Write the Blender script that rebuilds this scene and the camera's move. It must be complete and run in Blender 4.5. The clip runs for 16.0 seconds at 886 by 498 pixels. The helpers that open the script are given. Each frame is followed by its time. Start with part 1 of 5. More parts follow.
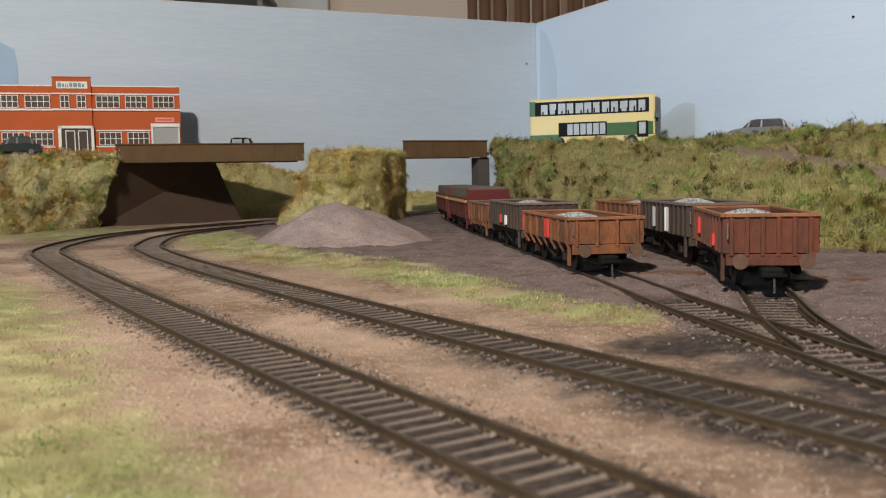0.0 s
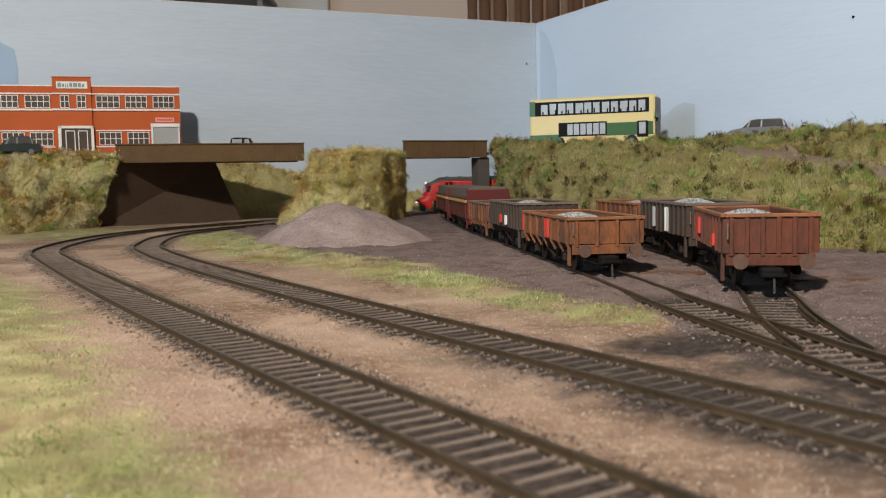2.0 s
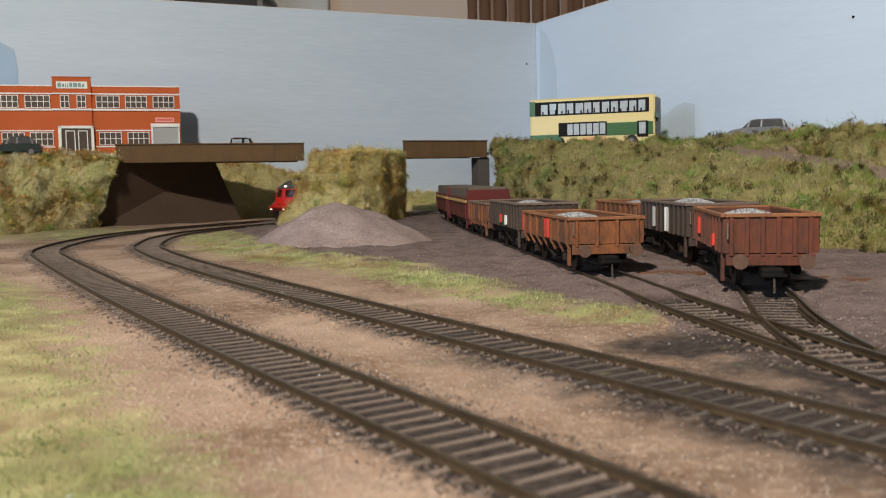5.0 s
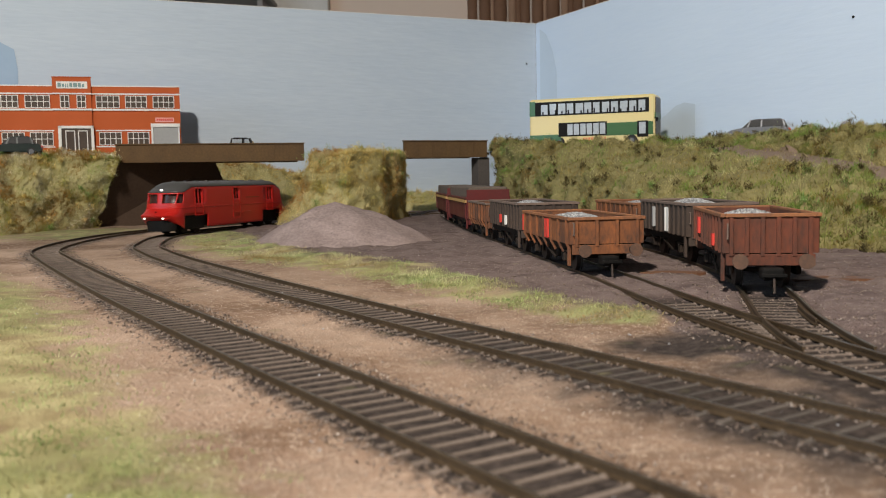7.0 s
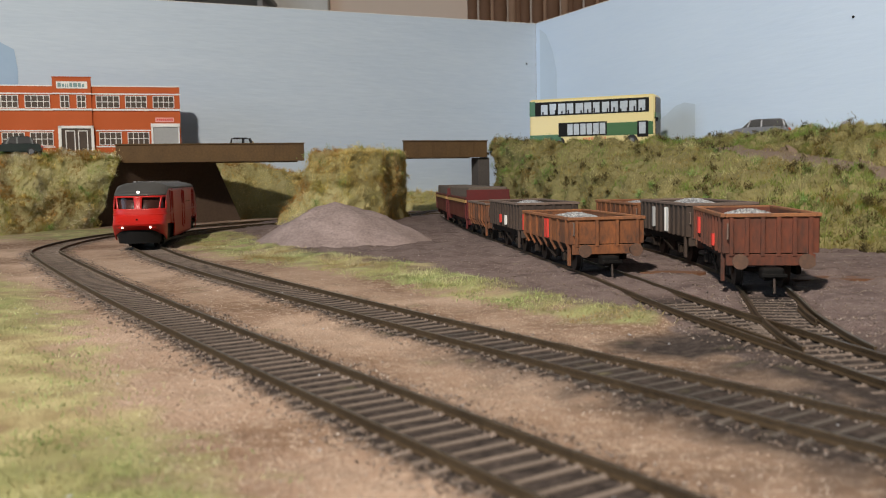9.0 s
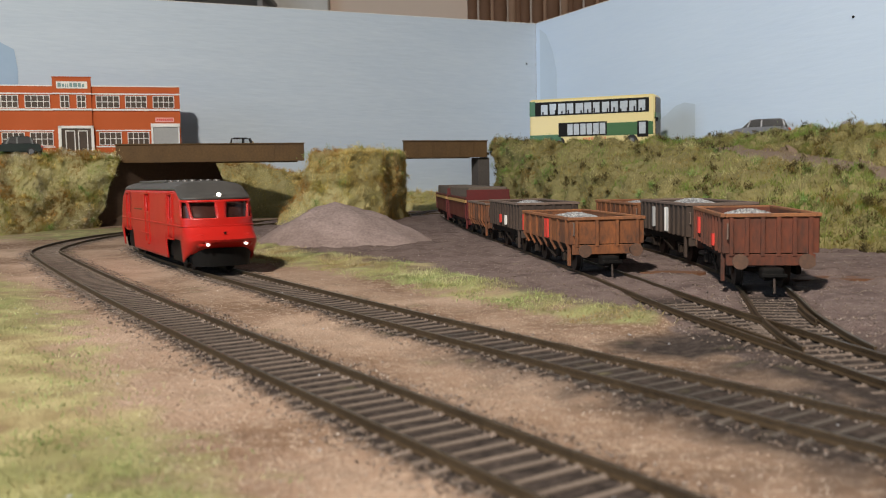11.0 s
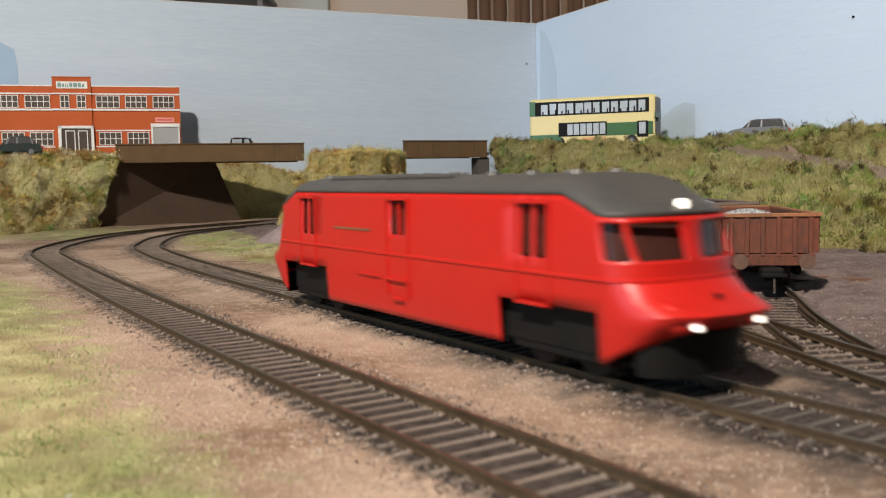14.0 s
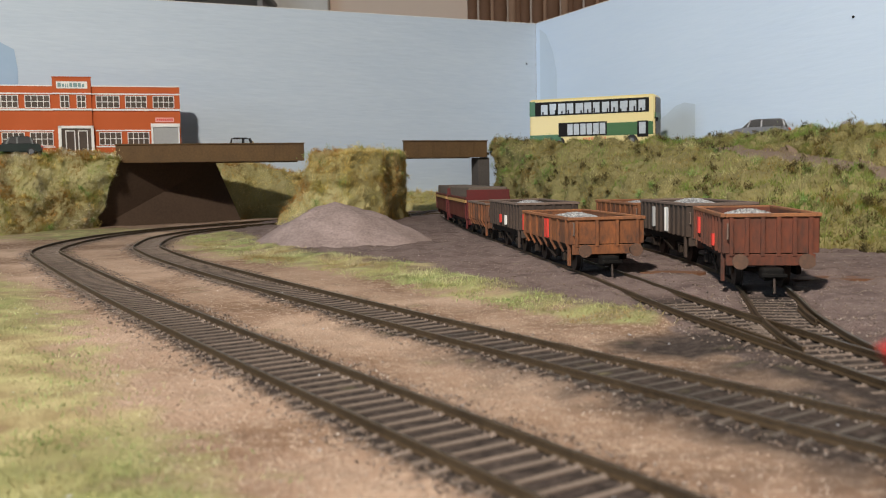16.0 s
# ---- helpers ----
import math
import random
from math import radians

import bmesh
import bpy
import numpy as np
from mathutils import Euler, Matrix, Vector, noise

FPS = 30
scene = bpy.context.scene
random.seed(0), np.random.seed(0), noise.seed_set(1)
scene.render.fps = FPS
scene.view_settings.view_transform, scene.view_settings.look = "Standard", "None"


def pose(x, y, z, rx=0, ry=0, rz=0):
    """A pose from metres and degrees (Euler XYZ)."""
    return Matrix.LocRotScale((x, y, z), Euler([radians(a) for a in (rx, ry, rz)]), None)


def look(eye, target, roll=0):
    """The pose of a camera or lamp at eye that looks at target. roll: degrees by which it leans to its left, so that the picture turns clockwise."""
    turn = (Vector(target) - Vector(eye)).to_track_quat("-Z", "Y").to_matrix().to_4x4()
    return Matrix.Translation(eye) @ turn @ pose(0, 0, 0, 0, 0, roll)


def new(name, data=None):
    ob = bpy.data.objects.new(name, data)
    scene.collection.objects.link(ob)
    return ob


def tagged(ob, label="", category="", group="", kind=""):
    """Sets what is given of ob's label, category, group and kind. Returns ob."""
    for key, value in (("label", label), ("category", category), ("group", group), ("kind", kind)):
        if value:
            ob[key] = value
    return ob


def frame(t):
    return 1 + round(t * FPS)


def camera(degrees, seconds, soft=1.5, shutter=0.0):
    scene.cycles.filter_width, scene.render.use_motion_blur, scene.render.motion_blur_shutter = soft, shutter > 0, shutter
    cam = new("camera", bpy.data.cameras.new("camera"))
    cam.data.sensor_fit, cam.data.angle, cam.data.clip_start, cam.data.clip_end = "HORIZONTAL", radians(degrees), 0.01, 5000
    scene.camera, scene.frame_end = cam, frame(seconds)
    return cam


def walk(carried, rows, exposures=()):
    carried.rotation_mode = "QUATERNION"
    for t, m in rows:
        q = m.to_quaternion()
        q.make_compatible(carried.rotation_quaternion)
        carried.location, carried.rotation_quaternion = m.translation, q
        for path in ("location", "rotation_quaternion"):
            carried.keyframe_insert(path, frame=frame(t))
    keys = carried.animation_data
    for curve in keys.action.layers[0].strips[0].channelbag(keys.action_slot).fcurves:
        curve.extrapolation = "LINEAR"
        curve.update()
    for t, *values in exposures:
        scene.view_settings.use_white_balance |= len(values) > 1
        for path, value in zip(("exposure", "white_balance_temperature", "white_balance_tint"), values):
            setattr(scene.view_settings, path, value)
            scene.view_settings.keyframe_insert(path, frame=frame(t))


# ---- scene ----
# ---------- camera ----------
FOV = 52.2
cam = camera(FOV, 16.0, soft=0.8, shutter=0.8)
cam.data.dof.use_dof = True
cam.data.dof.focus_distance = 0.50
cam.data.dof.aperture_fstop = 36.0
EYE = (0.0, 0.0, 0.0474)
CAM_POSE = look(EYE, (0.0, 0.99690, 0.0474 - 0.07869), -1.034)
walk(cam, [(0.0, CAM_POSE), (16.0, CAM_POSE)],
     exposures=[(0.0, 0.0), (9.2, 0.0), (13.0, 0.0), (13.5, 0.05), (14.0, 0.17), (14.5, 0.43), (15.0, 0.38), (15.3, 0.28), (15.7, 0.19), (16.0, 0.10)])

# ---------- light ----------
world = bpy.data.worlds.new("room_air")
scene.world = world
world.use_nodes = True
world.node_tree.nodes["Background"].inputs[0].default_value = (0.9, 0.95, 1.0, 1)
world.node_tree.nodes["Background"].inputs[1].default_value = 0.002


def area_lamp(name, at, to, size, size_y, power, colour):
    d = bpy.data.lights.new(name, "AREA")
    d.shape, d.size, d.size_y, d.energy, d.color = "RECTANGLE", size, size_y, power, colour
    ob = new(name, d)
    ob.matrix_world = look(at, to)
    return tagged(ob, kind="structure")


area_lamp("hanging_lamp_light", (-0.33, -0.55, 0.90), (0.05, 0.7, 0.0), 0.06, 0.06, 26.5, (1.0, 0.91, 0.81))
area_lamp("window_light", (-2.24, -0.95, 0.75), (0.3, 0.70, 0.12), 1.3, 1.1, 21.0, (0.50, 0.75, 1.0))


# ---------- materials ----------
def mat(name, a, b=None, scale=60.0, fine=900.0, rough=0.7, metal=0.0, bump=0.2, depth=0.0004, rand=0.0, coat=0.0, spec=0.5, stretch=None):
    """Two colours mixed by coarse and fine noise, with bump; rand varies by object."""
    m = bpy.data.materials.new(name)
    m.use_nodes = True
    nt = m.node_tree
    n, l = nt.nodes, nt.links
    p = n["Principled BSDF"]
    b = b or tuple(c * 0.75 for c in a)
    tc = n.new("ShaderNodeTexCoord")
    n1, n2 = n.new("ShaderNodeTexNoise"), n.new("ShaderNodeTexNoise")
    n1.inputs["Scale"].default_value, n1.inputs["Detail"].default_value = scale, 5
    n2.inputs["Scale"].default_value, n2.inputs["Detail"].default_value = fine, 3
    src = tc.outputs["Object"]
    if stretch:
        mp = n.new("ShaderNodeMapping")
        mp.inputs["Scale"].default_value = stretch
        l.new(src, mp.inputs["Vector"])
        src = mp.outputs[0]
    for q in (n1, n2):
        l.new(src, q.inputs["Vector"])
    mul = n.new("ShaderNodeMix")
    mul.data_type = "FLOAT"
    mul.inputs[0].default_value = 0.45
    l.new(n1.outputs[0], mul.inputs[2])
    l.new(n2.outputs[0], mul.inputs[3])
    rmp = n.new("ShaderNodeMapRange")
    rmp.inputs[1].default_value, rmp.inputs[2].default_value = 0.35, 0.65
    l.new(mul.outputs[0], rmp.inputs[0])
    mix = n.new("ShaderNodeMix")
    mix.data_type = "RGBA"
    mix.inputs[6].default_value, mix.inputs[7].default_value = (*a, 1), (*b, 1)
    l.new(rmp.outputs[0], mix.inputs[0])
    col = mix.outputs[2]
    if rand:
        oi, hs = n.new("ShaderNodeObjectInfo"), n.new("ShaderNodeHueSaturation")
        mr = n.new("ShaderNodeMapRange")
        mr.inputs[3].default_value, mr.inputs[4].default_value = 1 - rand, 1 + rand
        l.new(oi.outputs["Random"], mr.inputs[0])
        l.new(mr.outputs[0], hs.inputs["Value"])
        l.new(col, hs.inputs["Color"])
        col = hs.outputs[0]
    l.new(col, p.inputs["Base Color"])
    rr = n.new("ShaderNodeMapRange")
    rr.inputs[3].default_value, rr.inputs[4].default_value = max(0.02, rough - 0.1), min(1, rough + 0.1)
    l.new(n1.outputs[0], rr.inputs[0])
    l.new(rr.outputs[0], p.inputs["Roughness"])
    p.inputs["Metallic"].default_value = metal
    p.inputs["Coat Weight"].default_value = coat
    p.inputs["Specular IOR Level"].default_value = spec
    if bump:
        bp = n.new("ShaderNodeBump")
        bp.inputs["Strength"].default_value, bp.inputs["Distance"].default_value = bump, depth or 0.0004
        l.new(mul.outputs[0], bp.inputs["Height"])
        l.new(bp.outputs[0], p.inputs["Normal"])
    return m


def glow(name, colour, power):
    m = bpy.data.materials.new(name)
    m.use_nodes = True
    p = m.node_tree.nodes["Principled BSDF"]
    p.inputs["Base Color"].default_value = (*colour, 1)
    p.inputs["Emission Color"].default_value = (*colour, 1)
    p.inputs["Emission Strength"].default_value = power
    return m


def island_mat(name, stops, rough=0.85, patch=32.0, single=0.5, broad=0.0):
    """Colour that varies from tuft to tuft, and over larger patches."""
    m = bpy.data.materials.new(name)
    m.use_nodes = True
    n, l = m.node_tree.nodes, m.node_tree.links
    p = n["Principled BSDF"]
    g, r = n.new("ShaderNodeNewGeometry"), n.new("ShaderNodeValToRGB")
    tc, no = n.new("ShaderNodeTexCoord"), n.new("ShaderNodeTexNoise")
    no.inputs["Scale"].default_value, no.inputs["Detail"].default_value = patch, 6
    no.inputs["Roughness"].default_value = 0.62
    l.new(tc.outputs["Object"], no.inputs["Vector"])
    mr = n.new("ShaderNodeMapRange")
    mr.inputs[1].default_value, mr.inputs[2].default_value = 0.36, 0.64
    l.new(no.outputs[0], mr.inputs[0])
    mx = n.new("ShaderNodeMix")
    mx.data_type = "FLOAT"
    mx.inputs[0].default_value = single
    l.new(mr.outputs[0], mx.inputs[2])
    l.new(g.outputs["Random Per Island"], mx.inputs[3])
    br = n.new("ShaderNodeTexNoise")
    br.inputs["Scale"].default_value, br.inputs["Detail"].default_value = 11.0, 3
    l.new(tc.outputs["Object"], br.inputs["Vector"])
    sh = n.new("ShaderNodeMath")
    sh.operation = "MULTIPLY_ADD"
    sh.inputs[1].default_value, sh.inputs[2].default_value = broad, -0.5 * broad
    l.new(br.outputs[0], sh.inputs[0])
    ad = n.new("ShaderNodeMath")
    l.new(sh.outputs[0], ad.inputs[0])
    l.new(mx.outputs[0], ad.inputs[1])
    l.new(ad.outputs[0], r.inputs[0])
    e = r.color_ramp.elements
    e[0].position, e[0].color = stops[0][0], (*stops[0][1], 1)
    e[1].position, e[1].color = stops[-1][0], (*stops[-1][1], 1)
    for pos, c in stops[1:-1]:
        q = e.new(pos)
        q.color = (*c, 1)
    l.new(r.outputs[0], p.inputs["Base Color"])
    p.inputs["Roughness"].default_value = rough
    p.inputs["Specular IOR Level"].default_value = 0.25
    return m


def flock_mat(name, straw, green, brown, dark, pale, greens=0.5, browns=0.5, pales=0.3):
    """Static grass: straw-coloured fibres with green, brown and pale patches, each fibre a little different."""
    m = bpy.data.materials.new(name)
    m.use_nodes = True
    n, l = m.node_tree.nodes, m.node_tree.links
    p = n["Principled BSDF"]
    g, tc = n.new("ShaderNodeNewGeometry"), n.new("ShaderNodeTexCoord")

    def patch(scale, lo, hi, shift):
        mp, q, r = n.new("ShaderNodeMapping"), n.new("ShaderNodeTexNoise"), n.new("ShaderNodeMapRange")
        mp.inputs["Location"].default_value = (shift, shift * 0.7, -shift)
        q.inputs["Scale"].default_value, q.inputs["Detail"].default_value = scale, 4
        q.inputs["Roughness"].default_value = 0.6
        jit = n.new("ShaderNodeMath")
        jit.operation = "MULTIPLY_ADD"
        jit.inputs[1].default_value = 0.12
        l.new(tc.outputs["Object"], mp.inputs["Vector"])
        l.new(mp.outputs[0], q.inputs["Vector"])
        l.new(g.outputs["Random Per Island"], jit.inputs[0])
        l.new(q.outputs[0], jit.inputs[2])
        r.inputs[1].default_value, r.inputs[2].default_value = lo + 0.06, hi + 0.06
        l.new(jit.outputs[0], r.inputs[0])
        return r.outputs[0]

    def over(fac, a, c, most):
        k, q = n.new("ShaderNodeMath"), n.new("ShaderNodeMix")
        k.operation = "MULTIPLY"
        k.inputs[1].default_value = most
        l.new(fac, k.inputs[0])
        q.data_type = "RGBA"
        l.new(k.outputs[0], q.inputs[0])
        if isinstance(a, tuple):
            q.inputs[6].default_value = (*a, 1)
        else:
            l.new(a, q.inputs[6])
        q.inputs[7].default_value = (*c, 1)
        return q.outputs[2]
    c = over(patch(24, 0.60 - 0.25 * greens, 0.72 - 0.25 * greens, 3.1), straw, green, 0.9)
    c = over(patch(17, 0.62 - 0.25 * browns, 0.72 - 0.25 * browns, 8.3), c, brown, 0.9)
    c = over(patch(38, 0.64 - 0.25 * pales, 0.74 - 0.25 * pales, 5.7), c, pale, 0.8)
    c = over(patch(70, 0.54, 0.64, 1.9), c, dark, 0.55)
    hs, mr = n.new("ShaderNodeHueSaturation"), n.new("ShaderNodeMapRange")
    mr.inputs[3].default_value, mr.inputs[4].default_value = 0.55, 1.35
    l.new(g.outputs["Random Per Island"], mr.inputs[0])
    l.new(mr.outputs[0], hs.inputs["Value"])
    l.new(c, hs.inputs["Color"])
    l.new(hs.outputs[0], p.inputs["Base Color"])
    p.inputs["Roughness"].default_value = 0.8
    p.inputs["Specular IOR Level"].default_value = 0.3
    tr, mx = n.new("ShaderNodeBsdfTranslucent"), n.new("ShaderNodeMixShader")
    mx.inputs[0].default_value = 0.38
    l.new(hs.outputs[0], tr.inputs[0])
    l.new(p.outputs[0], mx.inputs[1])
    l.new(tr.outputs[0], mx.inputs[2])
    l.new(mx.outputs[0], n["Material Output"].inputs[0])
    return m


def ground_mat():
    m = bpy.data.materials.new("modelled_ground")
    m.use_nodes = True
    n, l = m.node_tree.nodes, m.node_tree.links
    p = n["Principled BSDF"]
    tc, at = n.new("ShaderNodeTexCoord"), n.new("ShaderNodeVertexColor")
    at.layer_name = "zone"
    sep = n.new("ShaderNodeSeparateColor")
    l.new(at.outputs[0], sep.inputs[0])

    def noise_of(scale, detail=6):
        q = n.new("ShaderNodeTexNoise")
        q.inputs["Scale"].default_value, q.inputs["Detail"].default_value = scale, detail
        l.new(tc.outputs["Object"], q.inputs["Vector"])
        return q.outputs[0]

    def ramp(src, lo, hi, ca, cb):
        r = n.new("ShaderNodeValToRGB")
        r.color_ramp.elements[0].position, r.color_ramp.elements[1].position = lo, hi
        r.color_ramp.elements[0].color, r.color_ramp.elements[1].color = (*ca, 1), (*cb, 1)
        l.new(src, r.inputs[0])
        return r.outputs[0]

    def mixc(fac, a, b):
        q = n.new("ShaderNodeMix")
        q.data_type = "RGBA"
        l.new(fac, q.inputs[0])
        l.new(a, q.inputs[6])
        l.new(b, q.inputs[7])
        return q.outputs[2]

    def mask(chan, src, soft=0.12):
        a = n.new("ShaderNodeMath")
        a.operation = "MULTIPLY_ADD"
        a.inputs[1].default_value, a.inputs[2].default_value = 1.5, -0.75
        l.new(src, a.inputs[0])
        s = n.new("ShaderNodeMath")
        l.new(sep.outputs[chan], s.inputs[0])
        l.new(a.outputs[0], s.inputs[1])
        r = n.new("ShaderNodeMapRange")
        r.inputs[1].default_value, r.inputs[2].default_value = 0.5 - soft, 0.5 + soft
        l.new(s.outputs[0], r.inputs[0])
        return r.outputs[0]

    coarse, mid, fine, grit = noise_of(14), noise_of(70), noise_of(420), noise_of(1500, 2)
    base = ramp(coarse, 0.38, 0.62, (0.215, 0.135, 0.088), (0.48, 0.345, 0.255))
    base = mixc(ramp(fine, 0.45, 0.62, (0, 0, 0), (0.6, 0.6, 0.6)), base, ramp(grit, 0.4, 0.6, (0.19, 0.125, 0.09), (0.60, 0.47, 0.36)))
    yard = ramp(mid, 0.3, 0.7, (0.115, 0.082, 0.075), (0.235, 0.178, 0.162))
    yard = mixc(ramp(fine, 0.5, 0.7, (0, 0, 0), (0.5, 0.5, 0.5)), yard, ramp(grit, 0.4, 0.6, (0.12, 0.08, 0.07), (0.40, 0.33, 0.30)))
    dark = ramp(fine, 0.35, 0.65, (0.026, 0.020, 0.017), (0.075, 0.058, 0.050))
    grass = mixc(ramp(coarse, 0.4, 0.6, (0, 0, 0), (1, 1, 1)), ramp(mid, 0.3, 0.7, (0.17, 0.21, 0.07), (0.36, 0.38, 0.16)), ramp(mid, 0.35, 0.65, (0.24, 0.18, 0.09), (0.46, 0.40, 0.21)))
    c = mixc(mask(1, mid), base, yard)
    c = mixc(mask(2, mid, 0.42), c, dark)
    c = mixc(mask(0, mid, 0.28), c, grass)
    l.new(c, p.inputs["Base Color"])
    p.inputs["Roughness"].default_value = 0.95
    p.inputs["Specular IOR Level"].default_value = 0.2
    add = n.new("ShaderNodeMath")
    l.new(fine, add.inputs[0])
    l.new(grit, add.inputs[1])
    bp = n.new("ShaderNodeBump")
    bp.inputs["Strength"].default_value, bp.inputs["Distance"].default_value = 0.9, 0.0008
    l.new(add.outputs[0], bp.inputs["Height"])
    l.new(bp.outputs[0], p.inputs["Normal"])
    return m


M_GROUND = ground_mat()
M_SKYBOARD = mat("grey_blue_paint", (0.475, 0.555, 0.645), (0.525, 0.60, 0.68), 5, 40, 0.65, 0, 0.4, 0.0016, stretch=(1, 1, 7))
M_SKYBLUE = mat("pale_blue_paint", (0.62, 0.735, 0.885), (0.65, 0.76, 0.90), 6, 40, 0.65, 0, 0.3, 0.0014, stretch=(1, 1, 7))
M_BLUEPATCH = mat("darker_blue", (0.30, 0.42, 0.57), (0.34, 0.46, 0.60), 10, 60, 0.65, 0, 0.3, 0.0010)
M_DULLPATCH = mat("duller_blue", (0.54, 0.64, 0.75), (0.56, 0.66, 0.77), 10, 60, 0.65, 0, 0.3, 0.0010)
M_BOARD_EDGE = mat("white_board_edge", (0.75, 0.75, 0.73), (0.66, 0.66, 0.64), 20, 300, 0.6)
M_RAIL = mat("rusty_rail_side", (0.055, 0.036, 0.020), (0.105, 0.07, 0.038), 90, 900, 0.55, 0.4, 0.2, 0.0001)
M_RAILTOP = mat("worn_rail_head", (0.10, 0.082, 0.06), (0.17, 0.14, 0.10), 120, 900, 0.4, 0.7, 0.05, 0.0001)
M_SLEEPER = mat("weathered_sleeper", (0.12, 0.092, 0.072), (0.21, 0.165, 0.135), 200, 1500, 0.85, 0, 0.4, 0.0002, rand=0.18)
M_OILED = mat("coal_dusted_sleeper", (0.05, 0.042, 0.036), (0.11, 0.09, 0.075), 200, 1500, 0.85, 0, 0.4, 0.0002, rand=0.25)
M_CHIP = island_mat("ballast_chips", [(0.1, (0.10, 0.072, 0.056)), (0.5, (0.24, 0.18, 0.14)), (0.85, (0.29, 0.235, 0.20)), (0.98, (0.42, 0.37, 0.33))], single=0.8)
M_GRIT = island_mat("scattered_grit", [(0.1, (0.22, 0.15, 0.11)), (0.5, (0.44, 0.325, 0.24)), (0.8, (0.52, 0.41, 0.32)), (0.97, (0.78, 0.72, 0.64))], single=0.8)
M_LOAD = island_mat("pale_stone_load", [(0.1, (0.16, 0.16, 0.165)), (0.6, (0.36, 0.365, 0.37)), (0.95, (0.60, 0.60, 0.60))], single=0.8)
M_GRASS = flock_mat("static_grass", (0.50, 0.465, 0.23), (0.28, 0.39, 0.14), (0.45, 0.31, 0.17), (0.18, 0.18, 0.07), (0.76, 0.72, 0.46), 0.8, 0.4, 0.45)
M_STRIP = flock_mat("pale_static_grass", (0.50, 0.46, 0.22), (0.40, 0.50, 0.19), (0.38, 0.25, 0.11), (0.20, 0.15, 0.06), (0.70, 0.66, 0.40), 0.7, 0.4, 0.4)
M_FLOCK = flock_mat("flock_foliage", (0.47, 0.40, 0.15), (0.24, 0.37, 0.07), (0.33, 0.185, 0.05), (0.09, 0.062, 0.018), (0.74, 0.66, 0.36), 0.6, 0.4, 0.42)
M_FLOCK2 = flock_mat("autumn_flock_foliage", (0.82, 0.67, 0.26), (0.52, 0.52, 0.13), (0.52, 0.26, 0.065), (0.21, 0.12, 0.035), (0.85, 0.78, 0.46), 0.4, 0.6, 0.45)
M_FLOCK3 = flock_mat("pale_flock_foliage", (0.60, 0.49, 0.14), (0.31, 0.46, 0.09), (0.40, 0.20, 0.045), (0.13, 0.085, 0.025), (0.88, 0.86, 0.68), 0.68, 0.78, 0.6)
M_BUSH = island_mat("dark_flock_clumps", [(0.1, (0.03, 0.024, 0.008)), (0.5, (0.085, 0.065, 0.02)), (0.9, (0.19, 0.135, 0.045))])
M_MOSS = island_mat("green_moss_tufts", [(0.1, (0.11, 0.19, 0.04)), (0.5, (0.22, 0.34, 0.09)), (0.9, (0.36, 0.50, 0.18))])
M_BANK = mat("painted_bank", (0.16, 0.135, 0.05), (0.30, 0.26, 0.105), 40, 500, 0.95, 0, 0.8, 0.001)
M_BANK2 = mat("pale_painted_bank", (0.30, 0.27, 0.11), (0.52, 0.47, 0.24), 40, 500, 0.95, 0, 0.8, 0.001)
M_ROADTOP = mat("earth_road", (0.20, 0.135, 0.095), (0.27, 0.19, 0.135), 30, 500, 0.9, 0, 0.3)
M_GIRDER = mat("rust_brown_girder", (0.075, 0.040, 0.014), (0.13, 0.074, 0.028), 45, 500, 0.85, 0, 0.3, 0.0003)
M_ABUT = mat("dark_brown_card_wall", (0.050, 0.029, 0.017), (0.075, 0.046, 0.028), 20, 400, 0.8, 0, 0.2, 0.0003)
M_PIER = mat("grey_pier", (0.065, 0.055, 0.05), (0.10, 0.088, 0.08), 40, 500, 0.85)
M_HEAP = mat("pinkish_stone_heap", (0.20, 0.15, 0.137), (0.34, 0.265, 0.245), 45, 500, 0.95, 0, 0.9, 0.0008)
M_RED = mat("red_satin_paint", (0.47, 0.011, 0.007), (0.43, 0.012, 0.007), 30, 300, 0.42, 0, 0.05, 0.0001)
M_ROOF = mat("dark_grey_roof", (0.055, 0.053, 0.05), (0.075, 0.071, 0.066), 60, 700, 0.45, 0, 0.08, 0.0001)
M_BLACK = mat("black_plastic", (0.006, 0.006, 0.006), (0.010, 0.009, 0.008), 80, 700, 0.6, spec=0.15)
M_GRIME = mat("grimy_black_underframe", (0.016, 0.013, 0.011), (0.045, 0.032, 0.024), 120, 900, 0.85, 0, 0.3, spec=0.15)
M_WHEEL = mat("dull_wheel_steel", (0.03, 0.025, 0.02), (0.08, 0.06, 0.05), 150, 900, 0.6, 0.3, spec=0.2)
M_LAMP = glow("lit_lamp", (1.0, 0.93, 0.8), 2.0)
M_OCHRE = mat("rusty_ochre_paint", (0.27, 0.092, 0.028), (0.075, 0.036, 0.022), 90, 700, 0.75, 0, 0.3, 0.0002, stretch=(1, 1, 0.45))
M_MAROON = mat("rusty_maroon_paint", (0.15, 0.038, 0.016), (0.058, 0.024, 0.015), 80, 700, 0.7, 0, 0.3, 0.0002, stretch=(1, 1, 0.45))
M_MAROON2 = mat("clean_maroon_paint", (0.11, 0.010, 0.009), (0.08, 0.011, 0.009), 50, 600, 0.55, 0, 0.15, 0.0002)
M_DARKBR = mat("dark_brown_paint", (0.04, 0.028, 0.022), (0.07, 0.046, 0.033), 60, 600, 0.75, 0, 0.3, 0.0002)
